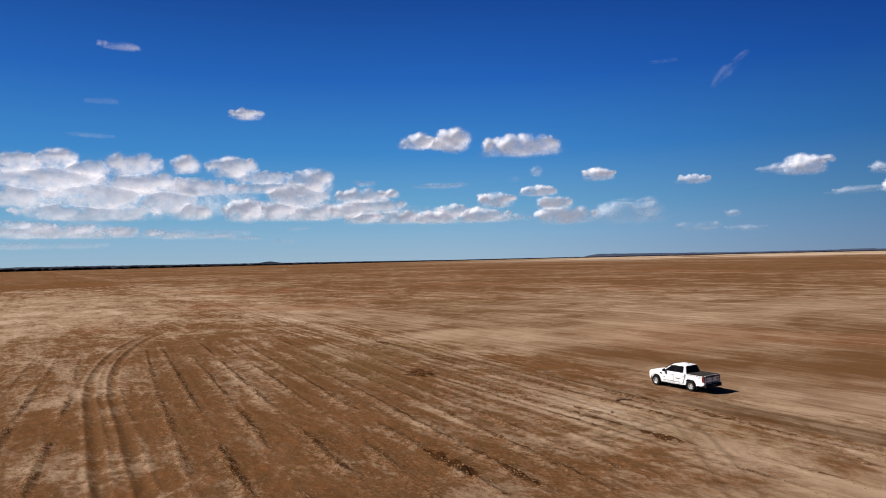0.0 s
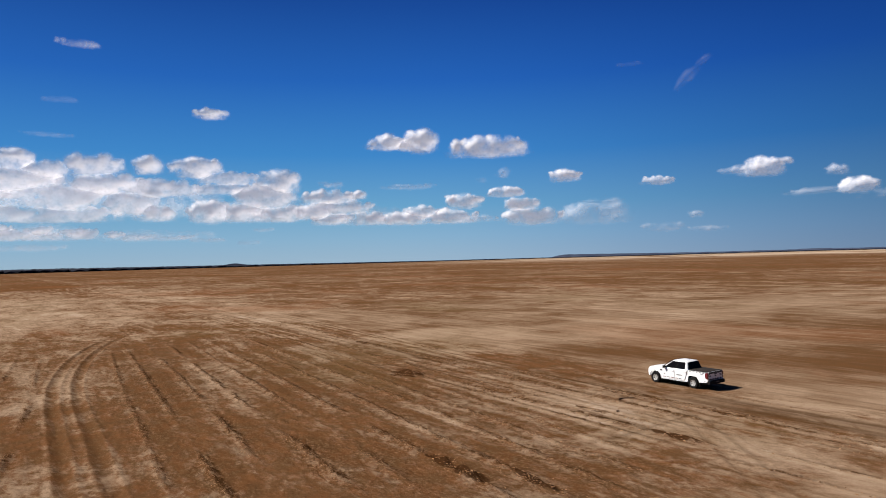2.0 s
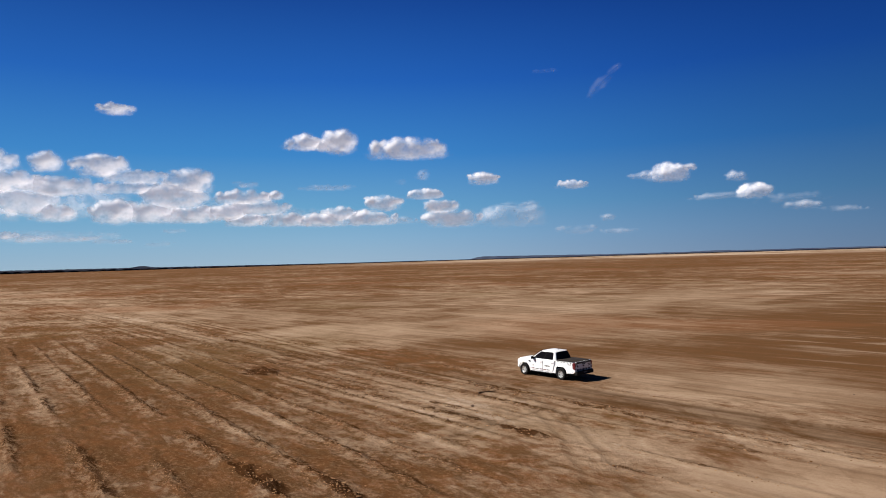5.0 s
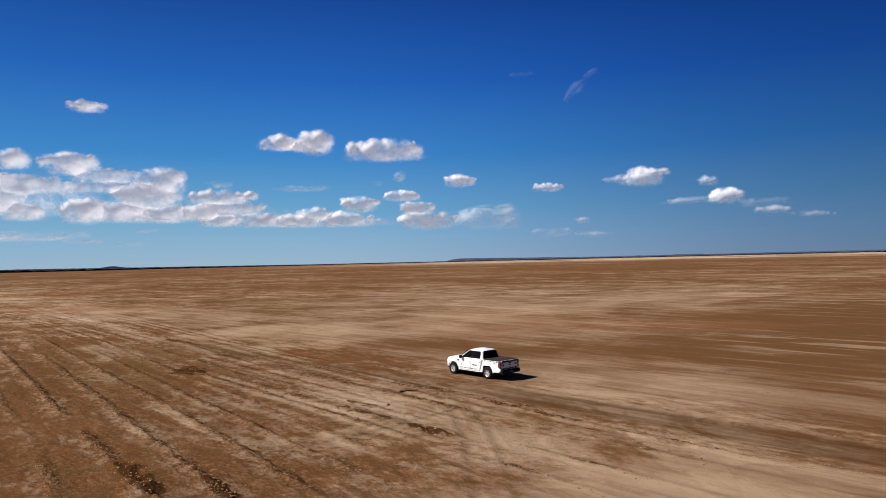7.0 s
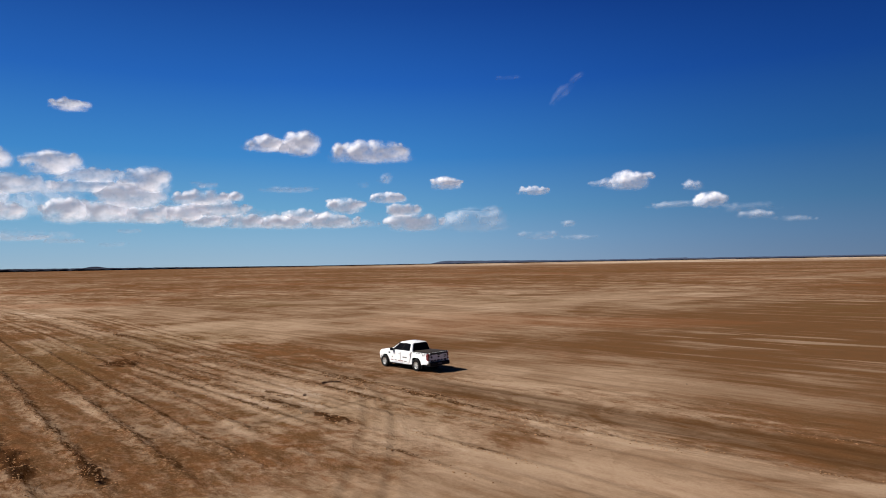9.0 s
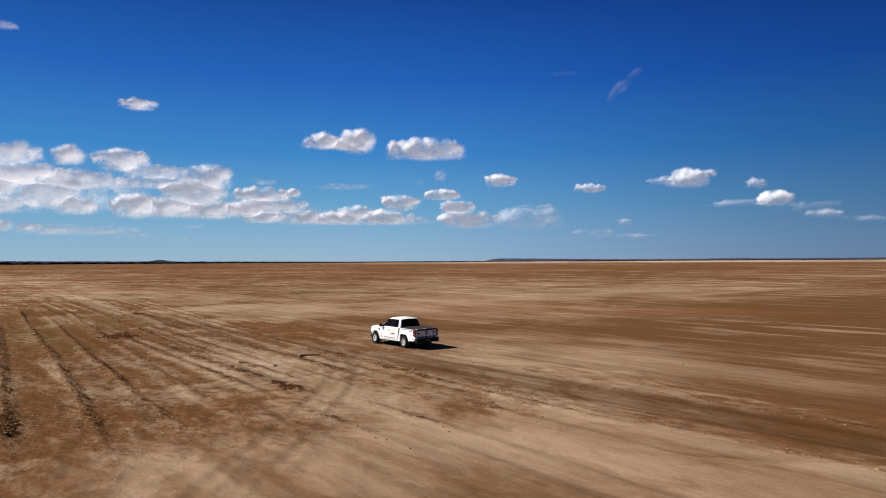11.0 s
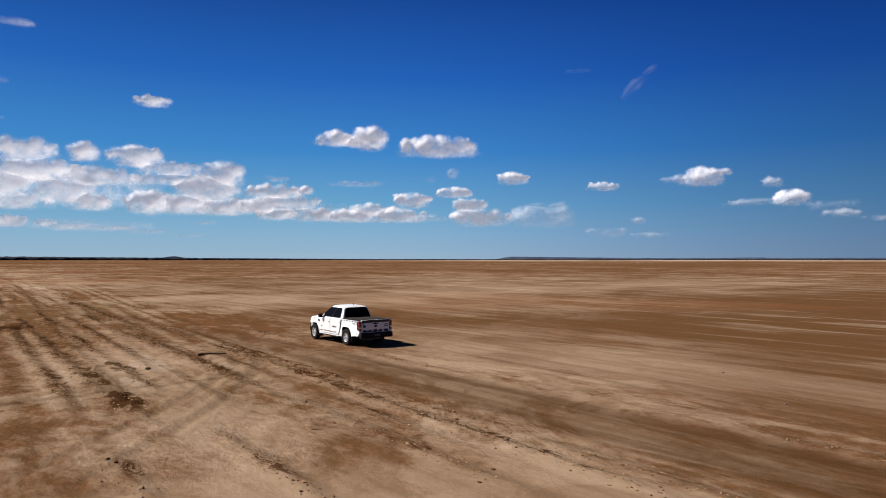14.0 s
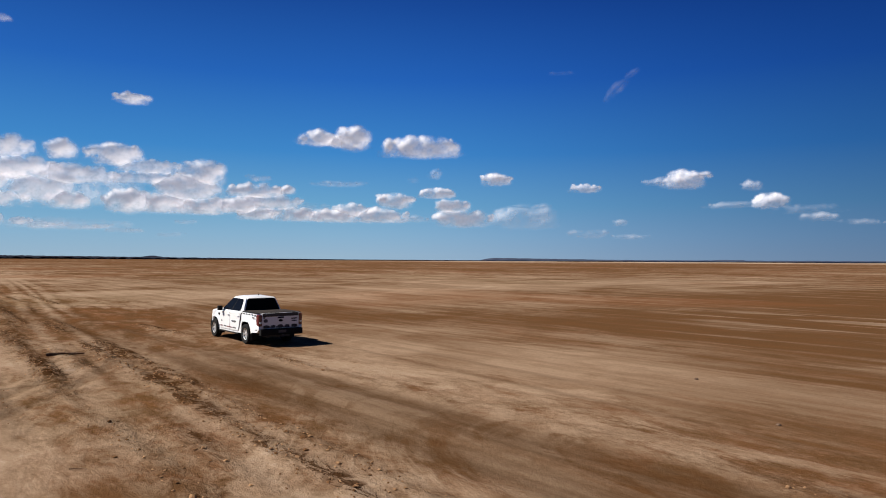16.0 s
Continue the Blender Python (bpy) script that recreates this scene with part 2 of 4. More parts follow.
def cloud_material():
    """White water droplets: scatters light to both sides, glows faintly and thins out towards its rim."""
    k = Nodes("cloud_vapour")
    thick = k.attr("thick")
    wisp = k.math("ADD", k.math("MULTIPLY", k.math("SUBTRACT", k.noise(0.030, 5, 0.62), 0.5), 0.62), thick)
    a = k.math("MULTIPLY", k.span(wisp, -0.22, 1.28), k.attr("veil"))
    k.n.remove(k.bsdf)
    out = k.n["Material Output"]
    dif, tra, clear = k.n.new("ShaderNodeBsdfDiffuse"), k.n.new("ShaderNodeBsdfTranslucent"), k.n.new("ShaderNodeBsdfTransparent")
    bump = k.n.new("ShaderNodeBump")
    bump.inputs["Strength"].default_value, bump.inputs["Distance"].default_value = 0.035, 12.0
    k.l.new(k.noise(0.018, 6, 0.6), bump.inputs["Height"])
    k.l.new(bump.outputs[0], dif.inputs["Normal"])
    dif.inputs["Color"].default_value = tra.inputs["Color"].default_value = (0.80, 0.775, 0.795, 1)
    m1, m2 = k.n.new("ShaderNodeMixShader"), k.n.new("ShaderNodeMixShader")
    m1.inputs[0].default_value = 0.24
    k.l.new(dif.outputs[0], m1.inputs[1])
    k.l.new(tra.outputs[0], m1.inputs[2])
    k.l.new(a, m2.inputs[0])
    k.l.new(clear.outputs[0], m2.inputs[1])
    # a weak even emission stands in for light scattered inside the cloud
    glow, both = k.n.new("ShaderNodeEmission"), k.n.new("ShaderNodeAddShader")
    glow.inputs["Color"].default_value, glow.inputs["Strength"].default_value = (0.90, 0.92, 1.0, 1), 0.125
    k.l.new(m1.outputs[0], both.inputs[0])
    k.l.new(glow.outputs[0], both.inputs[1])
    k.l.new(both.outputs[0], m2.inputs[2])
    k.l.new(m2.outputs[0], out.inputs["Surface"])
    return k.mat


M_CLOUD = cloud_material()


# ---------------- mesh helpers ----------------
def mesh_ob(name, bm, material, smooth=True):
    me = bpy.data.meshes.new(name)
    bmesh.ops.recalc_face_normals(bm, faces=bm.faces)
    bm.to_mesh(me)
    bm.free()
    me.materials.append(material)
    if smooth:
        me.shade_smooth()
        me.set_sharp_from_angle(angle=radians(34))
    return new(name, me)


def part(name, bm, material, parent, label="", smooth=True):
    ob = mesh_ob(name, bm, material, smooth)
    ob.parent = parent
    if label:
        ob["label"] = label
    return ob


def box_bm(x0, x1, y0, y1, z0, z1, bevel=0.0):
    bm = bmesh.new()
    bmesh.ops.create_cube(bm, size=1)
    for v in bm.verts:
        v.co = Vector(((x0 + x1) / 2 + v.co.x * (x1 - x0), (y0 + y1) / 2 + v.co.y * (y1 - y0), (z0 + z1) / 2 + v.co.z * (z1 - z0)))
    if bevel:
        bmesh.ops.bevel(bm, geom=bm.edges[:], offset=bevel, segments=2, affect="EDGES", profile=0.6)
    return bm


def lathe_bm(profile, n=28):
    """Turns (radius, y) pairs round the y axis."""
    bm = bmesh.new()
    rings = [[bm.verts.new((r * math.cos(2 * math.pi * i / n), y, r * math.sin(2 * math.pi * i / n))) for i in range(n)] for r, y in profile]
    for a, b in zip(rings, rings[1:]):
        for i in range(n):
            bm.faces.new((a[i], a[(i + 1) % n], b[(i + 1) % n], b[i]))
    return bm


def slab_bm(outline, y0, y1, bevel=0.008):
    """An outline in x and z, given thickness from y0 to y1."""
    bm = bmesh.new()
    lower = [bm.verts.new((x, y0, z)) for x, z in outline]
    upper = [bm.verts.new((x, y1, z)) for x, z in outline]
    n = len(outline)
    bm.faces.new(lower)
    bm.faces.new(upper[::-1])
    for i in range(n):
        bm.faces.new((lower[i], upper[i], upper[(i + 1) % n], lower[(i + 1) % n]))
    if bevel:
        bmesh.ops.bevel(bm, geom=bm.edges[:], offset=bevel, segments=1, affect="EDGES")
    return bm


def quad_panel_bm(corners, u0, u1, v0, v1, off, thick=0.012, cut=0.0):
    """A panel set on a four-cornered face (bottom a-b, top d-c), between shares u and v of it, proud by off."""
    a, b, c, d = (Vector(p) for p in corners)
    nrm = (b - a).cross(d - a).normalized()

    def at(u, v):
        return (a * (1 - u) + b * u) * (1 - v) + (d * (1 - u) + c * u) * v
    du, dv = 0.06 * (u1 - u0), 0.10 * (v1 - v0)
    ring = [at(u0 + du, v0), at(u1 - du, v0), at(u1, v0 + dv), at(u1, v1 - dv), at(u1 - du, v1), at(u0 + du + cut, v1), at(u0 + cut, v1 - dv), at(u0, v0 + dv)]
    bm = bmesh.new()
    top = [bm.verts.new(p + nrm * off) for p in ring]
    low = [bm.verts.new(p + nrm * (off - thick)) for p in ring]
    bm.faces.new(top)
    bm.faces.new(low[::-1])
    for i in range(8):
        bm.faces.new((low[i], low[(i + 1) % 8], top[(i + 1) % 8], top[i]))
    return bm


def bars_bm(rows, y0, y1):
    """Several flat upright bars (x0, x1, z0, z1) as one sticker."""
    bm = bmesh.new()
    for x0, x1, z0, z1 in rows:
        vs = [bm.verts.new((x, y, z)) for y in (y0, y1) for x, z in ((x0, z0), (x1, z0), (x1, z1), (x0, z1))]
        for f in ((0, 1, 2, 3), (7, 6, 5, 4), (0, 4, 5, 1), (1, 5, 6, 2), (2, 6, 7, 3), (3, 7, 4, 0)):
            bm.faces.new([vs[i] for i in f])
    return bm


# ---------------- ground ----------------
def smooth01(a, b, x):
    t = np.clip((x - a) / (b - a), 0, 1)
    return t * t * (3 - 2 * t)


@functools.lru_cache(None)
def noise_table(seed):
    return np.random.RandomState(seed).uniform(-1, 1, (256, 256))


def value_noise(x, y, seed):
    """Smooth random values over a lattice one unit wide, -1 to 1."""
    table = noise_table(seed)
    xi, yi = np.floor(x).astype(int), np.floor(y).astype(int)
    fx, fy = x - xi, y - yi
    fx, fy = fx * fx * (3 - 2 * fx), fy * fy * (3 - 2 * fy)
    a, b = table[xi % 256, yi % 256], table[(xi + 1) % 256, yi % 256]
    c, d = table[xi % 256, (yi + 1) % 256], table[(xi + 1) % 256, (yi + 1) % 256]
    return (a * (1 - fx) + b * fx) * (1 - fy) + (c * (1 - fx) + d * fx) * fy


def spread(lo, hi, step, reach, growth):
    """Even lines from lo to hi, then ever wider ones out to the reach."""
    mid = np.arange(lo, hi + step / 2, step)
    out, d, x = [], step, 0.0
    while x < reach:
        d *= growth
        x += d
        out.append(x)
    out = np.array(out)
    return np.concatenate([(lo - out)[::-1], mid, hi + out])


def rut(u, centre, width, depth, rim):
    """A wheel rut across u: a groove with pushed-up rims."""
    d = (u - centre) / width
    return -depth * np.exp(-d * d) + rim * (np.exp(-((np.abs(d) - 1.7) / 0.55) ** 2))


FURROWS = [(14.7, 0.6), (16.8, 0.8), (19.1, 1.0), (21.4, 0.9), (23.8, 1.1), (26.1, 0.9), (28.5, 1.1), (30.8, 1.0), (33.2, 0.9), (35.3, 0.7), (42.0, 0.7), (44.4, 0.8), (46.9, 0.6)]
RIDGES = [(1.6, 0.7), (5.1, 0.55), (5.9, 0.75), (6.8, 0.75), (7.9, 0.8), (9.3, 0.7), (10.6, 0.9), (12.0, 0.9), (13.3, 0.6)]


def wander(s, seed, size):
    return 0.8 * size * value_noise(s * 0.03 + seed * 7.3, s * 0 + seed * 3.1, 5) + 0.12 * size * value_noise(s * 0.30, s * 0 + seed * 1.7, 6)


def furrow_line(s, i):
    return FURROWS[i][0] - 0.10 * s + wander(s, i + 1, 0.5)


def furrow_break(s, i):
    return smooth01(-0.85, 0.05, value_noise(s * 0.22 + i * 11.7, s * 0 + i * 5.3, 8)) * smooth01(-17, -5, s) * (1 - smooth01(40, 68, s))


def ridge_line(s, i):
    return RIDGES[i][0] - (0.045 * s if RIDGES[i][0] > 5 else 0) + wander(s, i + 31, 0.30)


def ridge_break(s, i):
    return smooth01(-0.50, 0.25, value_noise(s * 0.16 + i * 9.1, s * 0 + i * 2.7, 9)) * ((0.62 + 0.38 * smooth01(-12, -2, s)) * smooth01(-40, -30, s) if RIDGES[i][0] < 6.5 else 0.55 * smooth01(-32, -24, s) + 0.45 * smooth01(-14, -2, s))


# patches of turned earth: along, across, and half sizes
DUG = ((18.0, 12.6, 1.9, 1.2), (-8.0, 12.2, 1.7, 0.4), (-5.6, 24.2, 3.0, 0.4), (-8.5, 22.6, 2.0, 0.35), (40, 5.0, 2.0, 0.4))


def swing(s, k):
    """A wheel track that swings off the main one."""
    return 5.2 + 0.050 * np.clip(1.0 + k - s, 0, None) ** 2 - 0.0009 * np.clip(1.0 + k - s, 0, None) ** 3


def main_line(s):
    return 9.6 - 0.085 * s + wander(s, 91, 0.4)


LANES = ((37.6, 0.30), (39.3, 0.30))


def lane_line(s, c):
    return c - 0.05 * s - 0.0030 * np.clip(s - 20, 0, None) ** 2 + wander(s, 55, 0.4)


def ground_height(s, u):
    near = smooth01(-75, -55, s) * (1 - smooth01(75, 120, s)) * smooth01(-40, -20, u) * (1 - smooth01(60, 80, u))
    z = 0.04 * value_noise(s * 0.12, u * 0.16, 1) + 0.022 * value_noise(s * 0.7, u * 0.7, 2) + 0.014 * value_noise(s * 2.1, u * 2.4, 3)
    rough = smooth01(12.5, 15.5, u + 0.1 * s)
    z = z * (0.35 + 0.65 * rough) + rough * 0.030 * value_noise(s * 2.6, u * 3.1, 4)
    crumbs = 0.35 + 0.9 * np.abs(value_noise(s * 2.2, u * 2.2, 14)) + 0.5 * np.abs(value_noise(s * 4.3, u * 4.6, 15))
    for i, (c, k) in enumerate(FURROWS):
        d = u - furrow_line(s, i)
        z = z + (0.12 * k * crumbs * np.exp(-((d - 0.28) / 0.20) ** 2) - 0.05 * k * np.exp(-((d + 0.12) / 0.28) ** 2)) * furrow_break(s, i)
    for i, (c, k) in enumerate(RIDGES):
        d = u - ridge_line(s, i)
        z = z + (0.075 * k * crumbs * np.exp(-((d - 0.15) / 0.22) ** 2) - 0.06 * k * np.exp(-((d + 0.28) / 0.25) ** 2)) * ridge_break(s, i)
    for c in (2.6, 4.4):
        z = z + rut(u, c + wander(s, 77, 0.3), 0.55, 0.045, 0.012)
    on = smooth01(-22, -18, s) * (1 - smooth01(-2, 2, s))
    for k in (2.0, 0.0):
        z = z + on * rut(u, swing(s, k), 0.24, 0.03, 0.02)
    for c, w in LANES:
        z = z + rut(u, lane_line(s, c), w, 0.08, 0.05)
    for cs, cu_, ls, lu in DUG:
        spot = np.exp(-((s - cs) / ls) ** 2 - ((u - cu_ + 0.1 * (s - cs)) / lu) ** 2)
        z = z + spot * (0.05 + 0.20 * value_noise(s * 1.7, u * 2.2, 71) + 0.08 * value_noise(s * 4, u * 4, 72))
    m = u - main_line(s)
    z = z + 0.07 * np.exp(-((np.abs(m) - 1.9) / 0.25) ** 2) * crumbs * smooth01(-18, -4, s) - 0.03 * np.exp(-(m / 1.4) ** 4)
    return z * near * (1 - np.exp(-((s / 3.4) ** 4 + (u / 1.5) ** 4)) * 0.85)


# fitted tone of the ground, paler (+) and darker (-): one row for every 10 m along from -30, one value for every 10 m
# across from -20
TONE_STEPS = (
    (-0.80, -0.79, -0.80, -0.80, -0.60, -0.36, -0.22, -0.16),
    (-0.78, -0.05, -0.18, -0.50, -0.24, -0.28, -0.19, -0.14),
    (-0.71, -0.05, 0.25, -0.10, 0.11, -0.09, -0.16, -0.13),
    (-0.53, -0.30, 0.16, 0.14, 0.20, -0.01, -0.19, -0.18),
    (-0.20, -0.33, -0.10, -0.13, -0.15, -0.27, -0.35, -0.24),
    (-0.01, -0.08, -0.04, -0.16, -0.18, -0.07, -0.07, -0.08),
    (0.20, 0.28, 0.22, -0.04, -0.08, 0.15, 0.15, 0.06),
    (0.13, 0.37, 0.21, -0.12, -0.12, 0.13, 0.11, 0.04),
    (0.03, 0.18, -0.22, -0.46, -0.25, -0.04, -0.11, -0.09),
)


# reads the fitted tone grid, blended between cells and jittered
def dust(s, u):
    table = np.array(TONE_STEPS)
    jitter = 3.0 * value_noise(s * 0.12, u * 0.12, 93)
    fs = np.clip((s + jitter + 30) / 10, 0, len(TONE_STEPS) - 1.001)
    fu = np.clip((u + jitter + 20) / 10, 0, len(TONE_STEPS[0]) - 1.001)
    i, j = fs.astype(int), fu.astype(int)
    fs, fu = fs - i, fu - j
    fs, fu = fs * fs * (3 - 2 * fs), fu * fu * (3 - 2 * fu)
    z = (table[i, j] * (1 - fs) + table[i + 1, j] * fs) * (1 - fu) + (table[i, j + 1] * (1 - fs) + table[i + 1, j + 1] * fs) * fu
    return z


def build_ground():
    ss = spread(-36, 62, 0.20, 4700, 1.13)
    us = spread(-8, 47, 0.080, 4700, 1.13)
    S, U = np.meshgrid(ss, us, indexing="ij")
    Z = ground_height(S, U)
    ns, nu = len(ss), len(us)
    co = np.stack([S, U, Z], -1).reshape(-1, 3)
    idx = np.arange(ns * nu).reshape(ns, nu)
    quads = np.stack([idx[:-1, :-1], idx[1:, :-1], idx[1:, 1:], idx[:-1, 1:]], -1).reshape(-1, 4)
    me = bpy.data.meshes.new("ground")
    me.vertices.add(len(co))
    me.vertices.foreach_set("co", co.ravel())
    me.loops.add(quads.size)
    me.loops.foreach_set("vertex_index", quads.ravel())
    me.polygons.add(len(quads))
    me.polygons.foreach_set("loop_start", np.arange(0, quads.size, 4))
    me.polygons.foreach_set("use_smooth", np.ones(len(quads), bool))
    me.update(calc_edges=True)
    s, u = S.ravel(), U.ravel()
    w1 = value_noise(s * 0.06, u * 0.09, 21)
    w2 = value_noise(s * 0.16, u * 0.22, 22)
    v = u + 0.10 * np.clip(s, -30, 60)
    # dust: pale and smooth beside the wheel tracks and behind, browner in the furrows and past the pickup
    pale = 0.40 + 0.06 * w1
    back = 1 - smooth01(-12, 14, s + 0.3 * np.minimum(u, 0))
    pale = pale + (0.20 * smooth01(-14, -4, u) + 0.44 * smooth01(4.5, 7.5, u)) * (1 - smooth01(10.5, 14.5, u + 2.0 * w1)) * back
    pale = pale + 0.10 * (1 - smooth01(-3, 3, u)) * smooth01(-60, -20, u) * smooth01(-14, 10, s) * (1 - smooth01(30, 80, s))
    pale = pale + 0.45 * (1 - smooth01(-19, -9, s + 3 * w1)) * smooth01(9, 13, u) * (1 - smooth01(22, 30, u))
    pale = pale + 0.46 * smooth01(30, 75, s - 0.2 * u + 10 * w1) * smooth01(-25, 10, u) * (1 - smooth01(160, 320, s))
    pale = pale + 0.05 * smooth01(36, 42, v + 3 * w1)
    pale = pale - 0.14 * smooth01(13.5, 17, v) * (1 - smooth01(33, 42, v)) * (1 - smooth01(30, 70, s))
    pale = pale + 0.18 * w2 - 0.25 * smooth01(0.15, 0.6, value_noise(s * 0.22, u * 0.34, 27))
    main = u - main_line(s)
    pale = pale + 0.55 * np.exp(-(main / 1.5) ** 4) * (1 - smooth01(120, 260, s)) * (0.75 + 0.25 * w1) * (0.45 + 0.55 * smooth01(-20, -5, s))
    for off, w, k in ((-2.6, 0.22, 0.30), (-4.1, 0.2, 0.28), (-4.9, 0.2, 0.28), (-7.5, 0.25, 0.2), (3.0, 0.22, 0.3), (3.9, 0.2, 0.25)):
        pale = pale + k * np.exp(-((main - off - 0.02 * s * np.sign(off)) / w) ** 2) * smooth01(-24, -8, s) * (1 - smooth01(60, 170, s))
    chain = s * 0
    grooves = s * 0
    for i, off in enumerate((-5.6, -4.5, -3.3, -0.8, 0.8, 3.4, 4.6, 5.8)):
        gd = main - off - 0.02 * s * np.sign(off) - wander(s, 120 + i, 0.3)
        grooves += 0.55 * np.exp(-(gd / 0.17) ** 2) * smooth01(-0.4, 0.4, value_noise(s * 0.10 + i * 4.7, s * 0 + i * 1.9, 81)) * smooth01(-16, -4, s) * (1 - smooth01(55, 110, s))
        pale = pale + 0.30 * np.exp(-((gd - 0.42) / 0.25) ** 2) * smooth01(-16, -4, s) * (1 - smooth01(55, 130, s))
    damp = grooves + 0.75 * np.exp(-((np.abs(main) - 1.9) / 0.22) ** 2) * smooth01(-0.3, 0.4, value_noise(s * 0.25, np.sign(main) * 3.3, 24)) * smooth01(-18, -4, s) + 0.45 * np.exp(-(main / 0.16) ** 2) * smooth01(-18, -4, s)
    # the well-worn track: many passes, side by side
    track = u - 3.5 - wander(s, 77, 0.4) - 0.10 * np.clip(s, 0, 30)
    passes = 0.45 + 0.40 * value_noise(s * 0.02, track * 2.1, 61) + 0.30 * w2 + 0.20 * value_noise(s * 0.35, track * 1.3, 62) + 0.75 * np.exp(-((np.abs(track) - 0.90) / 0.45) ** 2)
    damp += 1.0 * np.exp(-(track / 1.65) ** 4) * np.clip(passes, 0.15, 1) * (1 - 0.50 * smooth01(-10, 2, s)) * (1 - smooth01(14, 60, s))
    for i, (c, k) in enumerate(FURROWS):
        d, on = u - furrow_line(s, i), furrow_break(s, i)
        damp += (0.22 * smooth01(-0.2, 0.6, w2) * np.exp(-(d / 0.14) ** 2) + 0.34 * np.exp(-((d + 0.75) / 0.60) ** 2)) * k * on
        chain += 0.95 * k * np.exp(-((d - 0.10) / 0.34) ** 2) * on * smooth01(-0.45, 0.35, value_noise(s * 0.45 + i * 3.7, d * 0.8, 83))
        pale += 0.50 * k * np.exp(-((d - 0.60) / 0.48) ** 2) * (0.35 + 0.65 * on) * (0.7 + 0.5 * w2) * smooth01(-17, -5, s) * (1 - smooth01(40, 68, s))
    for i, (c, k) in enumerate(RIDGES):
        d, on = u - ridge_line(s, i), ridge_break(s, i)
        damp += 0.45 * k * np.exp(-(d / 0.30) ** 2) * on
        chain += 1.7 * k * np.exp(-(d / 0.38) ** 2) * on * (1 - 0.35 * smooth01(2, 12, s)) * smooth01(-0.55, 0.25, value_noise(s * 0.40 + i * 5.1, d * 0.9, 84))
        pale += 0.30 * k * np.exp(-((d - 0.55) / 0.3) ** 2) * on
    for c, w in LANES:
        d = u - lane_line(s, c)
        pale += 0.25 * np.exp(-((d - 0.62) / 0.22) ** 2) + 0.25 * np.exp(-((d + 0.62) / 0.22) ** 2)
        damp += 0.34 * np.exp(-(d / 0.36) ** 4) + 0.20 * np.exp(-((d - 0.42) / 0.10) ** 2)
    for d, wd in ((u - swing(s, 2.0), 0.30), (u - swing(s, 0.0), 0.30)):
        on = smooth01(-22, -18, s) * (1 - smooth01(-2, 2, s))
        damp += 0.34 * on * np.exp(-(d / wd) ** 2)
    on = smooth01(6.8, 8.5, u) * (1 - smooth01(14, 20, u))
    damp += 0.6 * on * np.exp(-((s + 6.5 + 0.3 * w2) / (0.12 + 0.02 * np.clip(u - 8, 0, 8))) ** 2)
    damp += 0.45 * np.exp(-((u + 1.9 + 0.05 * s) / 0.16) ** 2) * (1 - smooth01(-8, 0, s)) + 0.35 * np.exp(-((u + 3.4 + 0.05 * s) / 0.2) ** 2) * (1 - smooth01(-8, 0, s))
    dug = s * 0
    for cs, cu_, ls, lu in DUG:
        spot = np.exp(-((s - cs) / ls) ** 2 - ((u - cu_ + 0.1 * (s - cs)) / lu) ** 2 + 0.9 * value_noise(s * 2.0, u * 2.6, 23))
        dug = np.maximum(dug, np.clip(1.3 * spot, 0, 1))
    crumb = 0.13 * smooth01(11.5, 15, u) * smooth01(-24, -12, s) * (1 - smooth01(60, 90, s)) + 0.06 + 0.20 * smooth01(2, 6, u) * smooth01(-0.2, 0.5, value_noise(s * 0.11, u * 0.15, 33))
    for i in range(len(FURROWS)):
        crumb += 0.95 * FURROWS[i][1] * np.exp(-((u - furrow_line(s, i) - 0.25) / 0.62) ** 2) * furrow_break(s, i)
    for i in range(len(RIDGES)):
        crumb += 0.8 * RIDGES[i][1] * np.exp(-((u - ridge_line(s, i)) / 0.5) ** 2) * ridge_break(s, i)
    crumb += 0.8 * np.exp(-((np.abs(main) - 1.9) / 0.5) ** 2) * smooth01(-18, -4, s)
    near = smooth01(-75, -55, s) * (1 - smooth01(90, 160, s))
    pale = pale + dust(s, u)
    r = np.hypot(s, u)
    # the pale pan far off beside the tracks, and the browner plain behind it
    left = smooth01(0, 40, u + 0.15 * s)
    pale = pale + 0.30 * left * smooth01(70, 110, r + 12 * w1) * (1 - smooth01(210, 300, r + 40 * w1)) - 0.40 * smooth01(260, 420, r) * (0.5 + 0.5 * left)
    pale = pale - 0.16 * (1 - left) * smooth01(90, 220, r)
    calm = (1 - smooth01(-4, 1.5, u + 1.5 * w1)) * (1 - smooth01(70, 150, r + 25 * w1))
    pan = (1 - smooth01(-18.5, -13.5, s - 0.40 * (u - 18) + 2.0 * w1 + 1.2 * w2)) * smooth01(5.0, 8.0, u + 1.2 * w2) * (1 - smooth01(20, 26, u + 2 * w1))
    calm = np.maximum(np.maximum(calm, 0.85 * pan), 0.5 * np.exp(-(track / 1.9) ** 4) * (1 - smooth01(-4, 12, s)))
    pale = pale + 0.22 * pan
    damp, crumb, chain = damp * (1 - 0.75 * pan), crumb * (1 - 0.8 * pan), chain * (1 - 0.55 * pan)
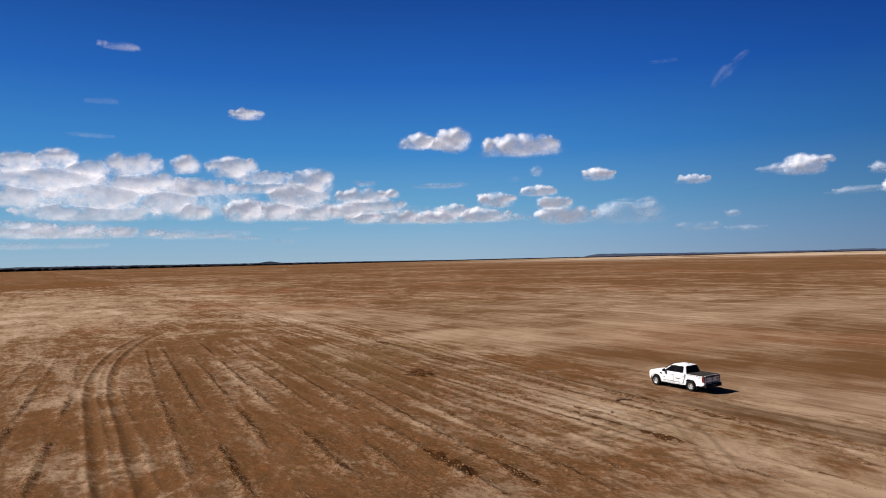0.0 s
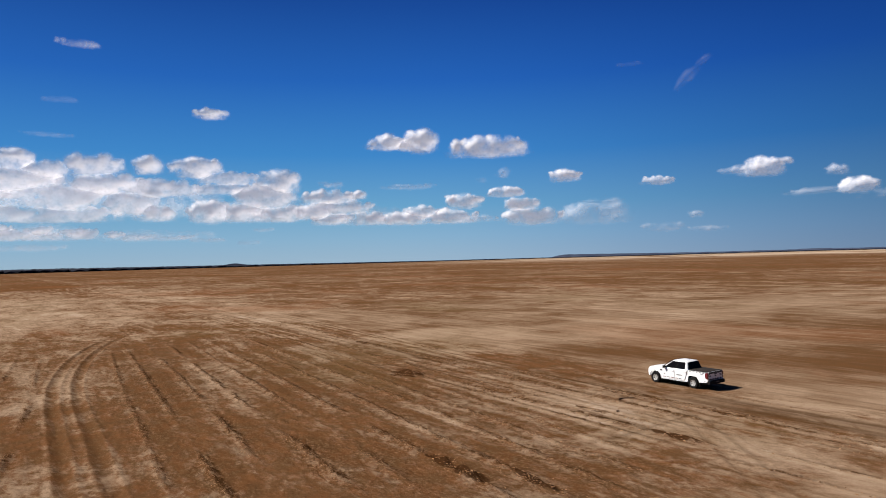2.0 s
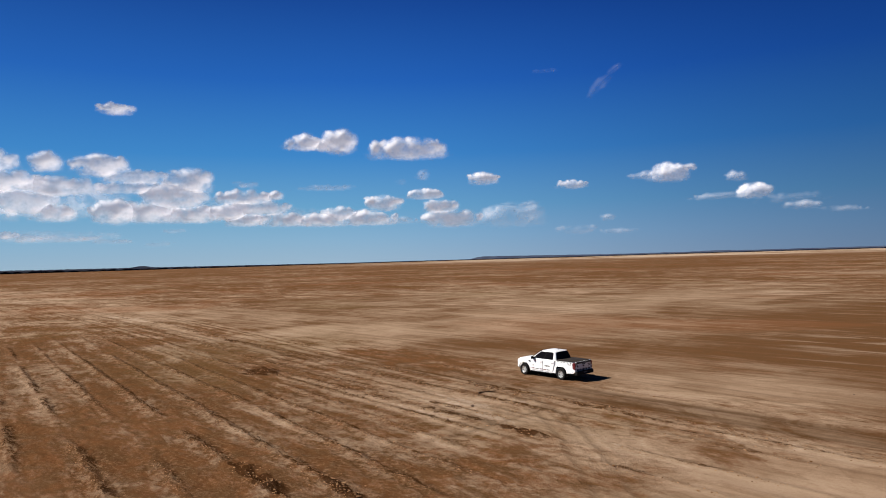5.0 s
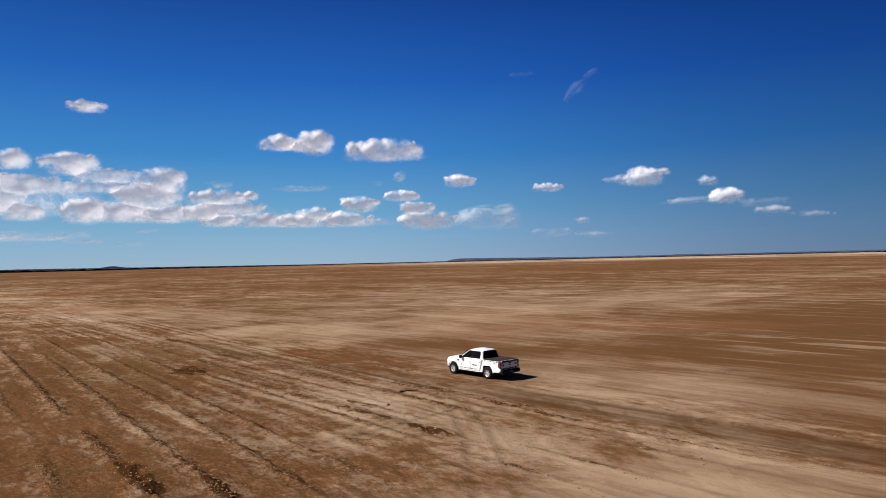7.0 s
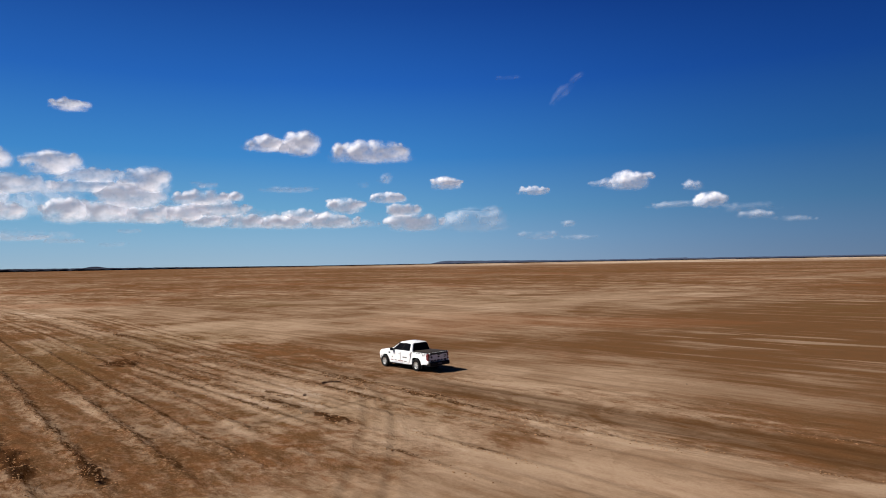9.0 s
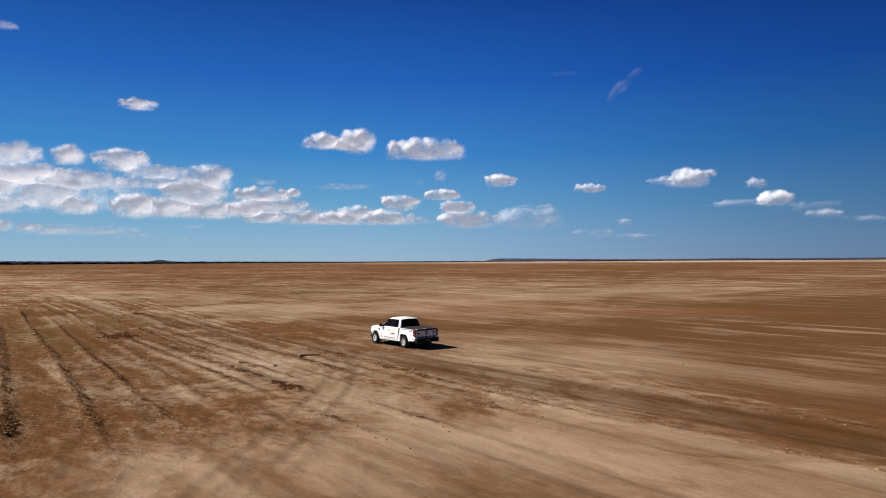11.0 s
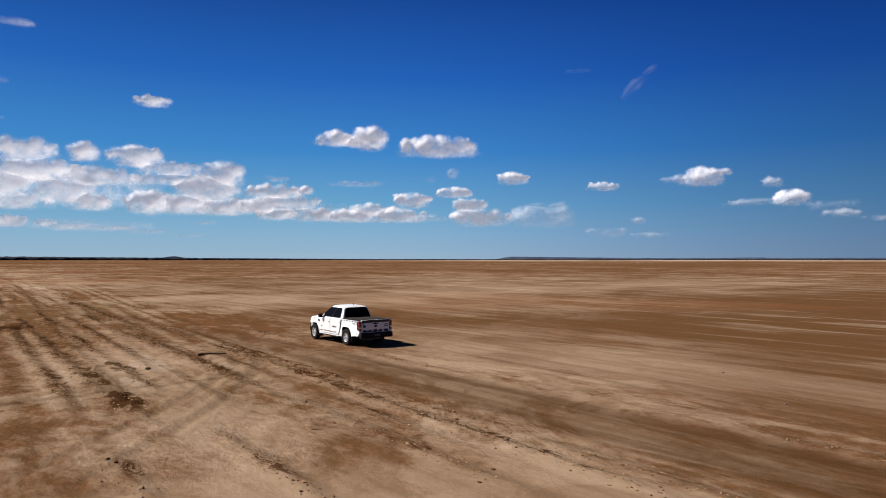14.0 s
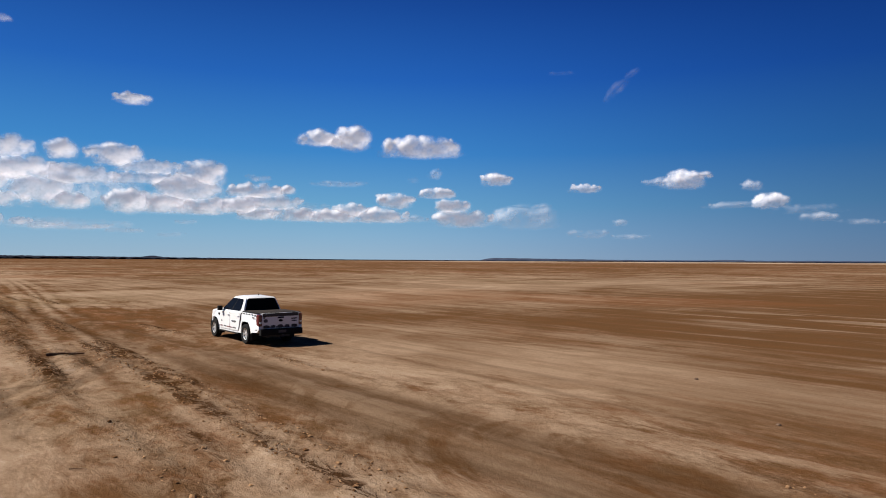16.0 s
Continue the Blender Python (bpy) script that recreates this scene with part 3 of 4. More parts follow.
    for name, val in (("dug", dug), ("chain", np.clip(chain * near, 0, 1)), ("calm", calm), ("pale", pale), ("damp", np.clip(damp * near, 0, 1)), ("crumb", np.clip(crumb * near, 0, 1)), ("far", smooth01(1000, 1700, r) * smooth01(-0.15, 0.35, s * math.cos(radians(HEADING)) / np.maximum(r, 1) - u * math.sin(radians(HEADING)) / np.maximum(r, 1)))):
        me.attributes.new(name, "FLOAT", "POINT").data.foreach_set("value", val.astype(np.float32))
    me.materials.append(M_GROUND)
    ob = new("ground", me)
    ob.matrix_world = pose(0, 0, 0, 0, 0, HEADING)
    return tagged(ob, "bare brown salt-flat earth with wheel ruts and pale dust", "ground", kind="structure")


ground = build_ground()


# ---------------- distance ----------------
EYE = Vector((-8, -42, 0))


def from_eye(az, dist, z=0.0):
    return Vector((EYE.x + dist * math.sin(radians(az)), EYE.y + dist * math.cos(radians(az)), z))


def build_mesa():
    """A long flat-topped hill that falls away slowly to one side."""
    bm = bmesh.new()
    rows = []
    n = 260
    for i in range(n + 1):
        az = 12.4 + 45 * i / n
        k = min(1.0, i / 7) ** 0.7
        top = k * (22 - 11 * min(1, i / 70) + 1.6 * noise.noise((i * 0.23, 0, 0)) + 1.0 * noise.noise((i * 0.9, 3, 0)))
        if 0.42 < i / n < 0.47:
            top += 3
        rows.append([bm.verts.new(from_eye(az, d, z * top)) for d, z in ((4230, -0.05), (4260, 0.45), (4275, 0.92), (4300, 1.0), (4600, 1.0), (4640, -0.05))])
    for a, b in zip(rows, rows[1:]):
        for j in range(5):
            bm.faces.new((a[j], b[j], b[j + 1], a[j + 1]))
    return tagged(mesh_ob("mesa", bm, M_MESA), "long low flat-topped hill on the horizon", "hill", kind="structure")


build_mesa()


def build_low_hill():
    bm = bmesh.new()
    n = 40
    rows = []
    for i in range(n + 1):
        t = i / n
        top = 11 + 12 * math.exp(-((t - 0.5) / 0.16) ** 2) * (1 + 0.12 * noise.noise((i * 0.6, 1, 1)))
        top *= min(1, 6 * t, 6 * (1 - t))
        rows.append([bm.verts.new(from_eye(-14.1 + 4.6 * (t - 0.5), d, z * top)) for d, z in ((4420, -0.05), (4470, 0.8), (4500, 1.0), (4560, 0.9), (4640, -0.05))])
    for a, b in zip(rows, rows[1:]):
        for j in range(4):
            bm.faces.new((a[j], b[j], b[j + 1], a[j + 1]))
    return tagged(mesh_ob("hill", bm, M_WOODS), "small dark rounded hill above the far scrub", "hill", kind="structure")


build_low_hill()


def build_woods():
    """A belt of far scrub: many small lumpy crowns along the horizon."""
    rng = random.Random(4)
    verts, faces = [], []
    ico = bmesh.new()
    bmesh.ops.create_icosphere(ico, subdivisions=1, radius=1)
    iv, jf = [v.co.copy() for v in ico.verts], [[v.index for v in f.verts] for f in ico.faces]
    ico.free()
    for _ in range(2600):
        az = rng.uniform(-62, 8) if rng.random() < 0.86 else rng.uniform(8, 62)
        fall = max(0.12, min(1.0, (6 - az) / 36))
        d = rng.uniform(3700, 4350)
        h, w = (3 + 17 * fall) * rng.uniform(0.93, 1.03), rng.uniform(30, 60)
        c = from_eye(az, d, h * 0.42)
        base = len(verts)
        for v in iv:
            j = rng.uniform(0.8, 1.15)
            verts.append((c.x + v.x * w * j, c.y + v.y * w * j, c.z + v.z * h * 0.58 * j))
        faces += [[base + a for a in f] for f in jf]
    me = bpy.data.meshes.new("far_woods")
    me.from_pydata(verts, [], faces)
    me.materials.append(M_WOODS)
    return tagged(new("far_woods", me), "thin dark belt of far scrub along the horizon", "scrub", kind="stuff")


build_woods()

# clouds: azimuth, height, width and depth in degrees, and how dense they are
BANK_TOP = [
    (-31.9, 7.71, 3.1, 1.86, 1),
    (-29.5, 8.09, 2.3, 1.74, 1),
    (-27.4, 7.44, 2.9, 1.52, 0.9),
    (-24.5, 7.94, 4.6, 1.82, 1),
    (-20.5, 8.07, 2.3, 1.61, 1),
    (-16.9, 7.93, 3.7, 1.82, 1),
    (-14.5, 7.18, 4.5, 1.30, 0.8),
    (-10.6, 6.78, 3.8, 2.26, 1),
    (-30.1, 6.66, 7.2, 1.82, 0.95),
    (-23.8, 6.44, 6.8, 1.93, 0.95),
    (-19.6, 6.29, 6.8, 1.53, 0.9),
    (-14.8, 6.30, 5.0, 1.11, 0.8),
    (-11.6, 5.65, 5.1, 2.17, 0.95),
]
BANK_LOW = [
    (-31.5, 5.33, 4.9, 1.80, 0.9),
    (-26.9, 5.45, 6.9, 2.31, 0.85),
    (-27.5, 4.20, 10.6, 1.36, 0.8),
    (-21.6, 5.06, 4.6, 1.97, 0.85),
    (-20.0, 4.30, 3.3, 1.54, 1),
    (-16.0, 4.39, 3.1, 2.04, 1),
    (-13.4, 4.39, 4.4, 1.78, 0.95),
    (-10.6, 4.22, 5.8, 1.52, 1),
    (-7.5, 4.38, 3.3, 1.44, 0.85),
    (-6.2, 5.60, 4.6, 1.34, 0.95),
    (-3.8, 5.81, 1.6, 0.96, 0.9),
    (-5.5, 4.73, 5.9, 1.34, 0.9),
    (-6.2, 3.69, 3.4, 1.06, 0.95),
    (-3.2, 3.73, 5.0, 1.26, 0.95),
]
LOW = [
    (0.2, 3.66, 4.5, 1.26, 0.9),
    (1.5, 4.15, 3.9, 1.26, 0.8),
    (5.3, 5.01, 3.2, 1.54, 1),
    (3.9, 3.70, 5.3, 1.26, 0.9),
    (6.4, 3.54, 3.8, 0.77, 0.6),
    (-30.5, 2.71, 7.8, 1.00, 0.55),
    (-32.2, 3.36, 2.7, 0.73, 0.5),
    (-27.0, 2.62, 4.2, 0.77, 0.45),
    (-25.0, 2.79, 2.5, 0.96, 0.5),
    (-22.0, 2.55, 2.5, 0.72, 0.4),
    (-19.5, 2.44, 3.4, 0.55, 0.38),
    (-16.0, 2.26, 2.7, 0.46, 0.28),
    (-30.5, 1.80, 8.5, 0.58, 0.28),
    (-12.8, 1.98, 2.1, 0.42, 0.2),
    (-6.2, 6.70, 2.4, 0.62, 0.4),
    (-11.7, 3.00, 1.7, 0.43, 0.35),
]
MID = [
    (-1.0, 10.11, 3.8, 1.42, 0.95),
    (1.8, 10.18, 2.7, 2.27, 1),
    (0.3, 9.89, 2.9, 1.14, 0.9),
    (7.7, 9.50, 7.0, 1.98, 1),
    (13.8, 6.86, 2.8, 1.17, 1),
    (8.6, 7.34, 1.0, 1.04, 0.4),
    (6.7, 6.84, 1.1, 0.67, 0.22),
    (9.0, 5.70, 3.3, 1.00, 0.85),
    (10.2, 4.65, 3.0, 1.24, 0.95),
    (11.1, 3.52, 5.4, 1.62, 0.85),
    (16.2, 3.61, 5.9, 2.14, 0.42),
    (17.8, 4.56, 1.5, 0.65, 0.4),
    (21.4, 6.04, 2.6, 0.81, 0.85),
    (29.2, 6.54, 3.2, 1.69, 0.95),
    (27.3, 6.44, 3.1, 0.69, 0.5),
    (24.0, 3.16, 1.5, 0.62, 0.5),
]
WISPS = [
    (21.6, 2.28, 3.6, 0.81, 0.6),
    (25.1, 2.04, 3.2, 0.53, 0.32),
    (-15.7, 12.26, 2.7, 0.99, 1),
    (-25.1, 16.84, 3.2, 0.73, 0.5),
    (0.5, 6.45, 4.6, 0.58, 0.34),
    (-27.4, 10.08, 3.6, 0.42, 0.18),
    (-30.6, 3.05, 2.4, 0.95, 0.80),
    (-28.0, 3.00, 1.9, 0.80, 0.75),
    (19.4, 15.56, 2.0, 0.43, 0.1),
    (35.4, 4.68, 2.8, 1.25, 0.8),
    (34.2, 5.95, 1.6, 0.95, 0.65),
    (38.7, 3.42, 2.5, 0.75, 0.4),
    (33.1, 4.52, 4.4, 0.61, 0.28),
    (41.2, 3.01, 3.7, 0.49, 0.2),
    (-26.3, 12.71, 2.3, 0.50, 0.1),
]
VEILS = [
    (-28.5, 6.0, 11.0, 3.6, 0.66),
    (-20.0, 5.3, 11.0, 3.0, 0.55),
    (-11.0, 4.6, 9.0, 2.2, 0.46),
    (-4.0, 4.2, 8.0, 1.7, 0.38),
    (-29.0, 2.9, 9.0, 1.4, 0.40),
    (-20.0, 2.6, 9.0, 1.0, 0.28),
    (37.8, 4.0, 4.6, 0.9, 0.22),
]
PUFFS = [
    (-25.6, 2.90, 2.2, 0.70, 0.72),
    (-22.9, 2.75, 1.6, 0.60, 0.70),
    (-20.6, 2.60, 1.4, 0.50, 0.66),
    (-17.6, 2.50, 1.3, 0.42, 0.62),
]
CLOUD_FAR = 4700.0


def fbm(x, y, octaves, seed):
    total, size = 0.0, 0.5
    for i in range(octaves):
        total = total + size * value_noise(x * 2.03 ** i + 17.3 * i, y * 2.03 ** i + 9.1 * i, seed + i)
        size *= 0.55
    return total


def soften(a):
    """Evens out a grid of heights over its neighbours, both ways."""
    for axis in (0, 1):
        b = np.pad(a, [(2, 2) if k == axis else (0, 0) for k in (0, 1)], mode="edge")
        n = a.shape[axis]
        a = sum(w * np.take(b, range(i, i + n), axis=axis) for i, w in enumerate((0.1, 0.25, 0.3, 0.25, 0.1)))
    return a


def build_cloud(az, el, wide, high, dense, seed, lean=0.0):
    """A heap of soft lobes on a flat base, as a relief with real depth that thins out at the rim."""
    rng = random.Random(seed)
    W, H = CLOUD_FAR * radians(wide) * 1.04, CLOUD_FAR * radians(high) * 1.12
    wisp = dense < 0.7
    step, pad = (3.5 if W * H < 60000 else 5.0), 0.28
    xs, zs = np.arange(-W * (0.5 + pad), W * (0.5 + pad), step), np.arange(-H * 0.85, H * 0.85, step)
    X, Z = np.meshgrid(xs, zs, indexing="ij")
    n1 = fbm(X / 75 + seed * 3.7, Z / 60 + seed * 1.3, 5, 40)
    n2 = fbm(X / 160 + seed * 1.9, Z / 110, 3, 50)
    n3 = fbm(X / 26 + seed * 2.3, Z / 22 + seed * 0.7, 4, 60)
    XX, ZZ = X + 26 * n2 + 10 * n1 + 6 * n3, Z + 16 * n2 + 5 * n3
    count = max(3, int(1.7 * W / H) + 2)
    lobes = [(0.0, -H * 0.16, W * 0.47, H * 0.30)]
    for i in range(count):
        t = (i + rng.uniform(0.15, 0.85)) / count * 2 - 1
        r = H * rng.uniform(0.30, 0.50) * (1 - 0.45 * abs(t) ** 1.5)
        top = (H * 0.5 - r) * rng.uniform(0.35, 1.0) * (1 - 0.6 * abs(t) ** 2)
        lobes.append((t * (W * 0.5 - r * 0.8), top, r * rng.uniform(1.05, 1.7), r))
        for _ in range(2):
            a, q = rng.uniform(0.1, 3.0), r * rng.uniform(0.35, 0.6)
            lobes.append((lobes[-1][0] + r * 0.8 * math.cos(a), top + r * 0.7 * math.sin(a), q * 1.2, q)) if not wisp else None
    acc, dep = np.zeros_like(X), np.zeros_like(X)
    for cx, cz, rx, rz in lobes:
        g = 1 - ((XX - cx) / rx) ** 2 - ((ZZ - cz) / rz) ** 2
        acc += np.exp(5 * np.clip(g, -4, 1))
        dep += (rz * np.sqrt(np.clip(g, 0, 1))) ** 3
    F = np.log(acc + 1e-9) / 5
    base = -H * 0.30 + 0.14 * H * n2
    F = F - 1.0 * np.clip((base - Z) / H, 0, None) / 0.26
    D = F + (1.05 if wisp else 0.60) * n1 + (0.5 if wisp else 0.2) * n2 + (0.30 if wisp else 0.32) * n3 * np.clip(0.5 + (Z - base) / (0.5 * H), 0.3, 1)
    thick = np.clip(D * (0.60 if wisp else 0.92), -0.4, 1.3) * (1 - 0.62 * np.clip((base + 0.25 * H - Z) / (0.55 * H), 0, 1))
    soft = fbm(X / 75 + seed * 3.7, Z / 60 + seed * 1.3, 3, 40)
    depth = dep ** (1 / 3) * (0.66 + 0.10 * soft) + 3 * soft + 10 * n2
    for _ in range(9 if W * H > 60000 else 7):
        depth = soften(depth)
    keep = D > -0.42
    order = -np.ones(keep.shape, int)
    order[keep] = np.arange(keep.sum())
    co = np.stack([X[keep], -depth[keep], Z[keep]], -1)
    q = np.stack([order[:-1, :-1], order[1:, :-1], order[1:, 1:], order[:-1, 1:]], -1).reshape(-1, 4)
    q = q[(q >= 0).all(1)]
    me = bpy.data.meshes.new("cloud")
    me.from_pydata(co.tolist(), [], q.tolist())
    me.attributes.new("thick", "FLOAT", "POINT").data.foreach_set("value", thick[keep].astype(np.float32))
    me.attributes.new("veil", "FLOAT", "POINT").data.foreach_set("value", np.full(int(keep.sum()), dense, np.float32))
    me.shade_smooth()
    me.materials.append(M_CLOUD)
    ob = new("cloud", me)
    away = CLOUD_FAR * (1.05 if (az, el, wide, high, dense) in VEILS else 1.0)
    c = from_eye(az, away * math.cos(radians(el)), away * math.sin(radians(el)))
    ob.matrix_world = Matrix.Translation(c) @ Matrix.Rotation(-radians(az), 4, "Z") @ Matrix.Rotation(radians(el), 4, "X") @ Matrix.Rotation(-radians(lean), 4, "Y")
    look_of = "large white cumulus cloud with a grey flat base" if wide > 5 and not wisp else "small white fair-weather cloud in blue sky" if not wisp else "thin pale wisp of cloud in blue sky"
    return tagged(ob, look_of, "cloud", "clouds in the sky", "structure")


for k, row in enumerate(BANK_TOP + BANK_LOW + LOW + MID + WISPS + VEILS + PUFFS):
    build_cloud(*row[:4], row[4] * 1.4 if row in LOW and row[4] < 0.56 else row[4], seed=100 + k)
build_cloud(23.9, 13.9, 2.6, 0.9, 0.11, 301, lean=45)
build_cloud(25.2, 15.3, 1.2, 0.6, 0.10, 302, lean=30)


# ---------------- pickup ----------------
def arch(cx, cz, r, n=12):
    return [(cx + r * math.cos(math.pi * i / n), cz + r * math.sin(math.pi * i / n)) for i in range(n + 1)]


def half_width(x):
    """Plan shape of the body: drawn in at the nose, a little at the tail."""
    return 0.925 - 0.27 * max(0.0, (x - 1.72) / 0.75) ** 2 - 0.03 * max(0.0, (-x - 2.2) / 0.6) ** 2


def shell_bm(outline, crown=0.035):
    """A car-body block: a side outline swept across, rounded over at both flanks and crowned on top."""
    cx = sum(p[0] for p in outline) / len(outline)
    cz = sum(p[1] for p in outline) / len(outline)
    bm = bmesh.new()
    rings = []
    for share, inset in ((-1.0, 0.055), (-0.985, 0.02), (-0.95, 0.0), (-0.6, 0.0), (0, 0.0), (0.6, 0.0), (0.95, 0.0), (0.985, 0.02), (1.0, 0.055)):
        ring = []
        for x, z in outline:
            zz = z + (crown * (1 - share * share) if z > 0.98 else 0)
            if z > 0.9:
                zz -= inset
            tuck = 1 - 0.05 * max(0, (z - 0.95) / 0.25) - 0.03 * max(0, (0.55 - z) / 0.2)
            ring.append(bm.verts.new((x - (0.4 * inset if x > 2.3 else 0), share * half_width(x) * tuck, zz)))
        rings.append(ring)
    n = len(outline)
    for a, b in zip(rings, rings[1:]):
        for i in range(n):
            bm.faces.new((a[i], a[(i + 1) % n], b[(i + 1) % n], b[i]))
    bm.faces.new(rings[0])
    bm.faces.new(rings[-1][::-1])
    bmesh.ops.triangulate(bm, faces=[f for f in bm.faces if len(f.verts) > 4])
    return bm


def build_wheel(x, side, truck):
    wheel = part("wheel", lathe_bm([(0.05, -0.11), (0.17, -0.11), (0.26, -0.10), (0.26, 0.02), (0.05, 0.02)], 24), M_STEEL, truck)
    wheel.location = (x, side * 0.815, 0.385)
    if side < 0:
        wheel.rotation_euler = (0, 0, math.pi)
    prof = [(0.220, -0.115), (0.30, -0.13), (0.355, -0.125), (0.378, -0.10), (0.385, -0.05), (0.385, 0.05), (0.378, 0.10), (0.355, 0.125), (0.30, 0.13), (0.230, 0.118), (0.220, 0.09)]
    tyre = lathe_bm(prof, 40)
    part("tyre", tyre, M_RUBBER, wheel, "dusty black all-terrain tyre")
    rim = lathe_bm([(0.230, 0.10), (0.224, 0.108), (0.208, 0.10), (0.200, 0.06)], 36)
    for i in range(6):
        a = math.pi / 3 * i
        for o in (-0.16, 0.16):
            pts = [(0.055, o * 1.1, 0.075), (0.208, o * 0.75, 0.098)]
            ring = []
            for r, da, y in pts:
                for wdt in (-0.021, 0.021):
                    for dy in (0, -0.03):
                        ring.append(rim.verts.new((r * math.cos(a + da) - wdt * math.sin(a + da), y + dy, r * math.sin(a + da) + wdt * math.cos(a + da))))
            for f in ((0, 1, 3, 2), (4, 6, 7, 5), (0, 2, 6, 4), (1, 5, 7, 3), (0, 4, 5, 1), (2, 3, 7, 6)):
                rim.faces.new([ring[q] for q in f])
    part("rim", rim, M_ALLOY, wheel, "silver six-spoke alloy rim", smooth=False)
    part("hub_cap", lathe_bm([(0.0, 0.098), (0.045, 0.096), (0.062, 0.085), (0.066, 0.06)], 16), M_ALLOY, wheel)


def build_pickup():
    truck = new("pickup_truck")
    tagged(truck, "white double-cab pickup with dark decals on bare earth", "pickup truck")
    front = [(2.34, 0.44), (2.42, 0.52), (2.455, 0.66), (2.455, 0.84), (2.40, 0.96), (2.28, 1.045), (2.08, 1.11), (1.80, 1.16), (1.40, 1.195), (1.08, 1.21),
             (0.4, 1.215), (-0.3, 1.225), (-1.15, 1.235), (-1.17, 0.40), (-0.5, 0.36), (0.4, 0.36), (1.06, 0.36)]
    front += arch(1.61, 0.43, 0.50)[::-1] + [(2.14, 0.43)]
    part("body", shell_bm(front), M_PAINT, truck, "white front body with hood and doors")
    bed = [(-1.20, 1.225), (-1.6, 1.23), (-2.2, 1.235), (-2.70, 1.24), (-2.735, 1.21), (-2.74, 0.62), (-2.66, 0.52), (-2.15, 0.48)] + arch(-1.61, 0.43, 0.50)[::-1][:-1] + [(-1.14, 0.45), (-1.19, 0.45)]
    part("cargo_bed", shell_bm(bed, 0.0), M_PAINT, truck, "white cargo bed side")
    # greenhouse
    zb, zt = 1.215, 1.790
    lo = {"f": 1.06, "r": -1.16, "w": 0.845}
    hi = {"f": 0.24, "r": -0.99, "w": 0.640}
    bm = bmesh.new()
    rings = []
    for z, f, r, w in ((zb - 0.02, lo["f"], lo["r"], lo["w"]), (zt - 0.045, hi["f"] + 0.02, hi["r"] - 0.02, hi["w"] + 0.012), (zt, hi["f"] - 0.08, hi["r"] + 0.05, hi["w"] - 0.05), (zt + 0.032, hi["f"] - 0.30, hi["r"] + 0.25, hi["w"] - 0.28)):
        ring = []
        for x, y in ((f, -w * 0.88), (f - 0.06, -w), (r + 0.06, -w), (r, -w * 0.92), (r, 0), (r, w * 0.92), (r + 0.06, w), (f - 0.06, w), (f, w * 0.88), (f + 0.05, 0)):
            lean = 0.0 if z < zb else 0.035 * max(0.0, (-0.45 - x) / 0.55) + 0.03 * max(0.0, (x + 0.1) / 0.4)
            ring.append(bm.verts.new((x, y, z - lean)))
        rings.append(ring)
    for a, b in zip(rings, rings[1:]):
        for i in range(10):
            bm.faces.new((a[i], a[(i + 1) % 10], b[(i + 1) % 10], b[i]))
    bm.faces.new(rings[-1])
    bmesh.ops.bevel(bm, geom=[e for e in bm.edges if abs(e.verts[0].co.z - e.verts[1].co.z) > 0.3], offset=0.03, segments=2, affect="EDGES")
    part("cab", bm, M_PAINT, truck, "white cab roof and pillars")
    z1 = zt - 0.045
    for side in (1, -1):
        a, b = (lo["r"] + 0.06, side * lo["w"], zb), (lo["f"] - 0.06, side * lo["w"], zb)
        c, d = (hi["f"] - 0.04, side * (hi["w"] + 0.012), z1), (hi["r"] + 0.04, side * (hi["w"] + 0.012), z1)
        q = (b, a, d, c) if side > 0 else (a, b, c, d)
        if side > 0:
            part("side_window", quad_panel_bm(q, 0.07, 0.505, 0.04, 0.92, 0.022), M_GLASS, truck, "dark tinted front side window")
            part("side_window", quad_panel_bm(q, 0.535, 0.92, 0.04, 0.92, 0.022), M_GLASS, truck, "dark tinted rear side window")
        else:
            part("side_window", quad_panel_bm(q, 0.495, 0.93, 0.04, 0.92, 0.022), M_GLASS, truck, "dark tinted front side window")
            part("side_window", quad_panel_bm(q, 0.08, 0.465, 0.04, 0.92, 0.022), M_GLASS, truck, "dark tinted rear side window")
        e = (0.48, 0.56) if side > 0 else (0.44, 0.52)
        part("door_pillar", quad_panel_bm(q, e[0], e[1], 0.03, 0.93, 0.018), M_TRIM, truck, "black door pillar")
    rw = lo["w"] * 0.92
    rear = ((lo["r"], rw, zb), (lo["r"], -rw, zb), (hi["r"] - 0.02, -(hi["w"] + 0.012) * 0.92, z1), (hi["r"] - 0.02, (hi["w"] + 0.012) * 0.92, z1))
    part("rear_window", quad_panel_bm(rear, 0.02, 0.98, 0.0, 0.97, 0.014), M_GLASS, truck, "dark tinted rear window")
    fr = ((lo["f"] + 0.01, -lo["w"] * 0.88, zb), (lo["f"] + 0.01, lo["w"] * 0.88, zb), (hi["f"] + 0.03, (hi["w"] + 0.012) * 0.88, z1), (hi["f"] + 0.03, -(hi["w"] + 0.012) * 0.88, z1))
    part("windscreen", quad_panel_bm(fr, 0.03, 0.97, 0.06, 0.95, 0.05), M_GLASS, truck, "dark windscreen")
    # bed cover and tail
    part("bed_cover", box_bm(-2.70, -1.19, -0.80, 0.80, 1.225, 1.265, 0.015), M_COVER, truck, "dark soft cover over the cargo bed")
    for y in (-0.845, 0.845):
        part("bed_rail", box_bm(-2.72, -1.21, y - 0.035, y + 0.035, 1.228, 1.258, 0.008), M_TRIM, truck)
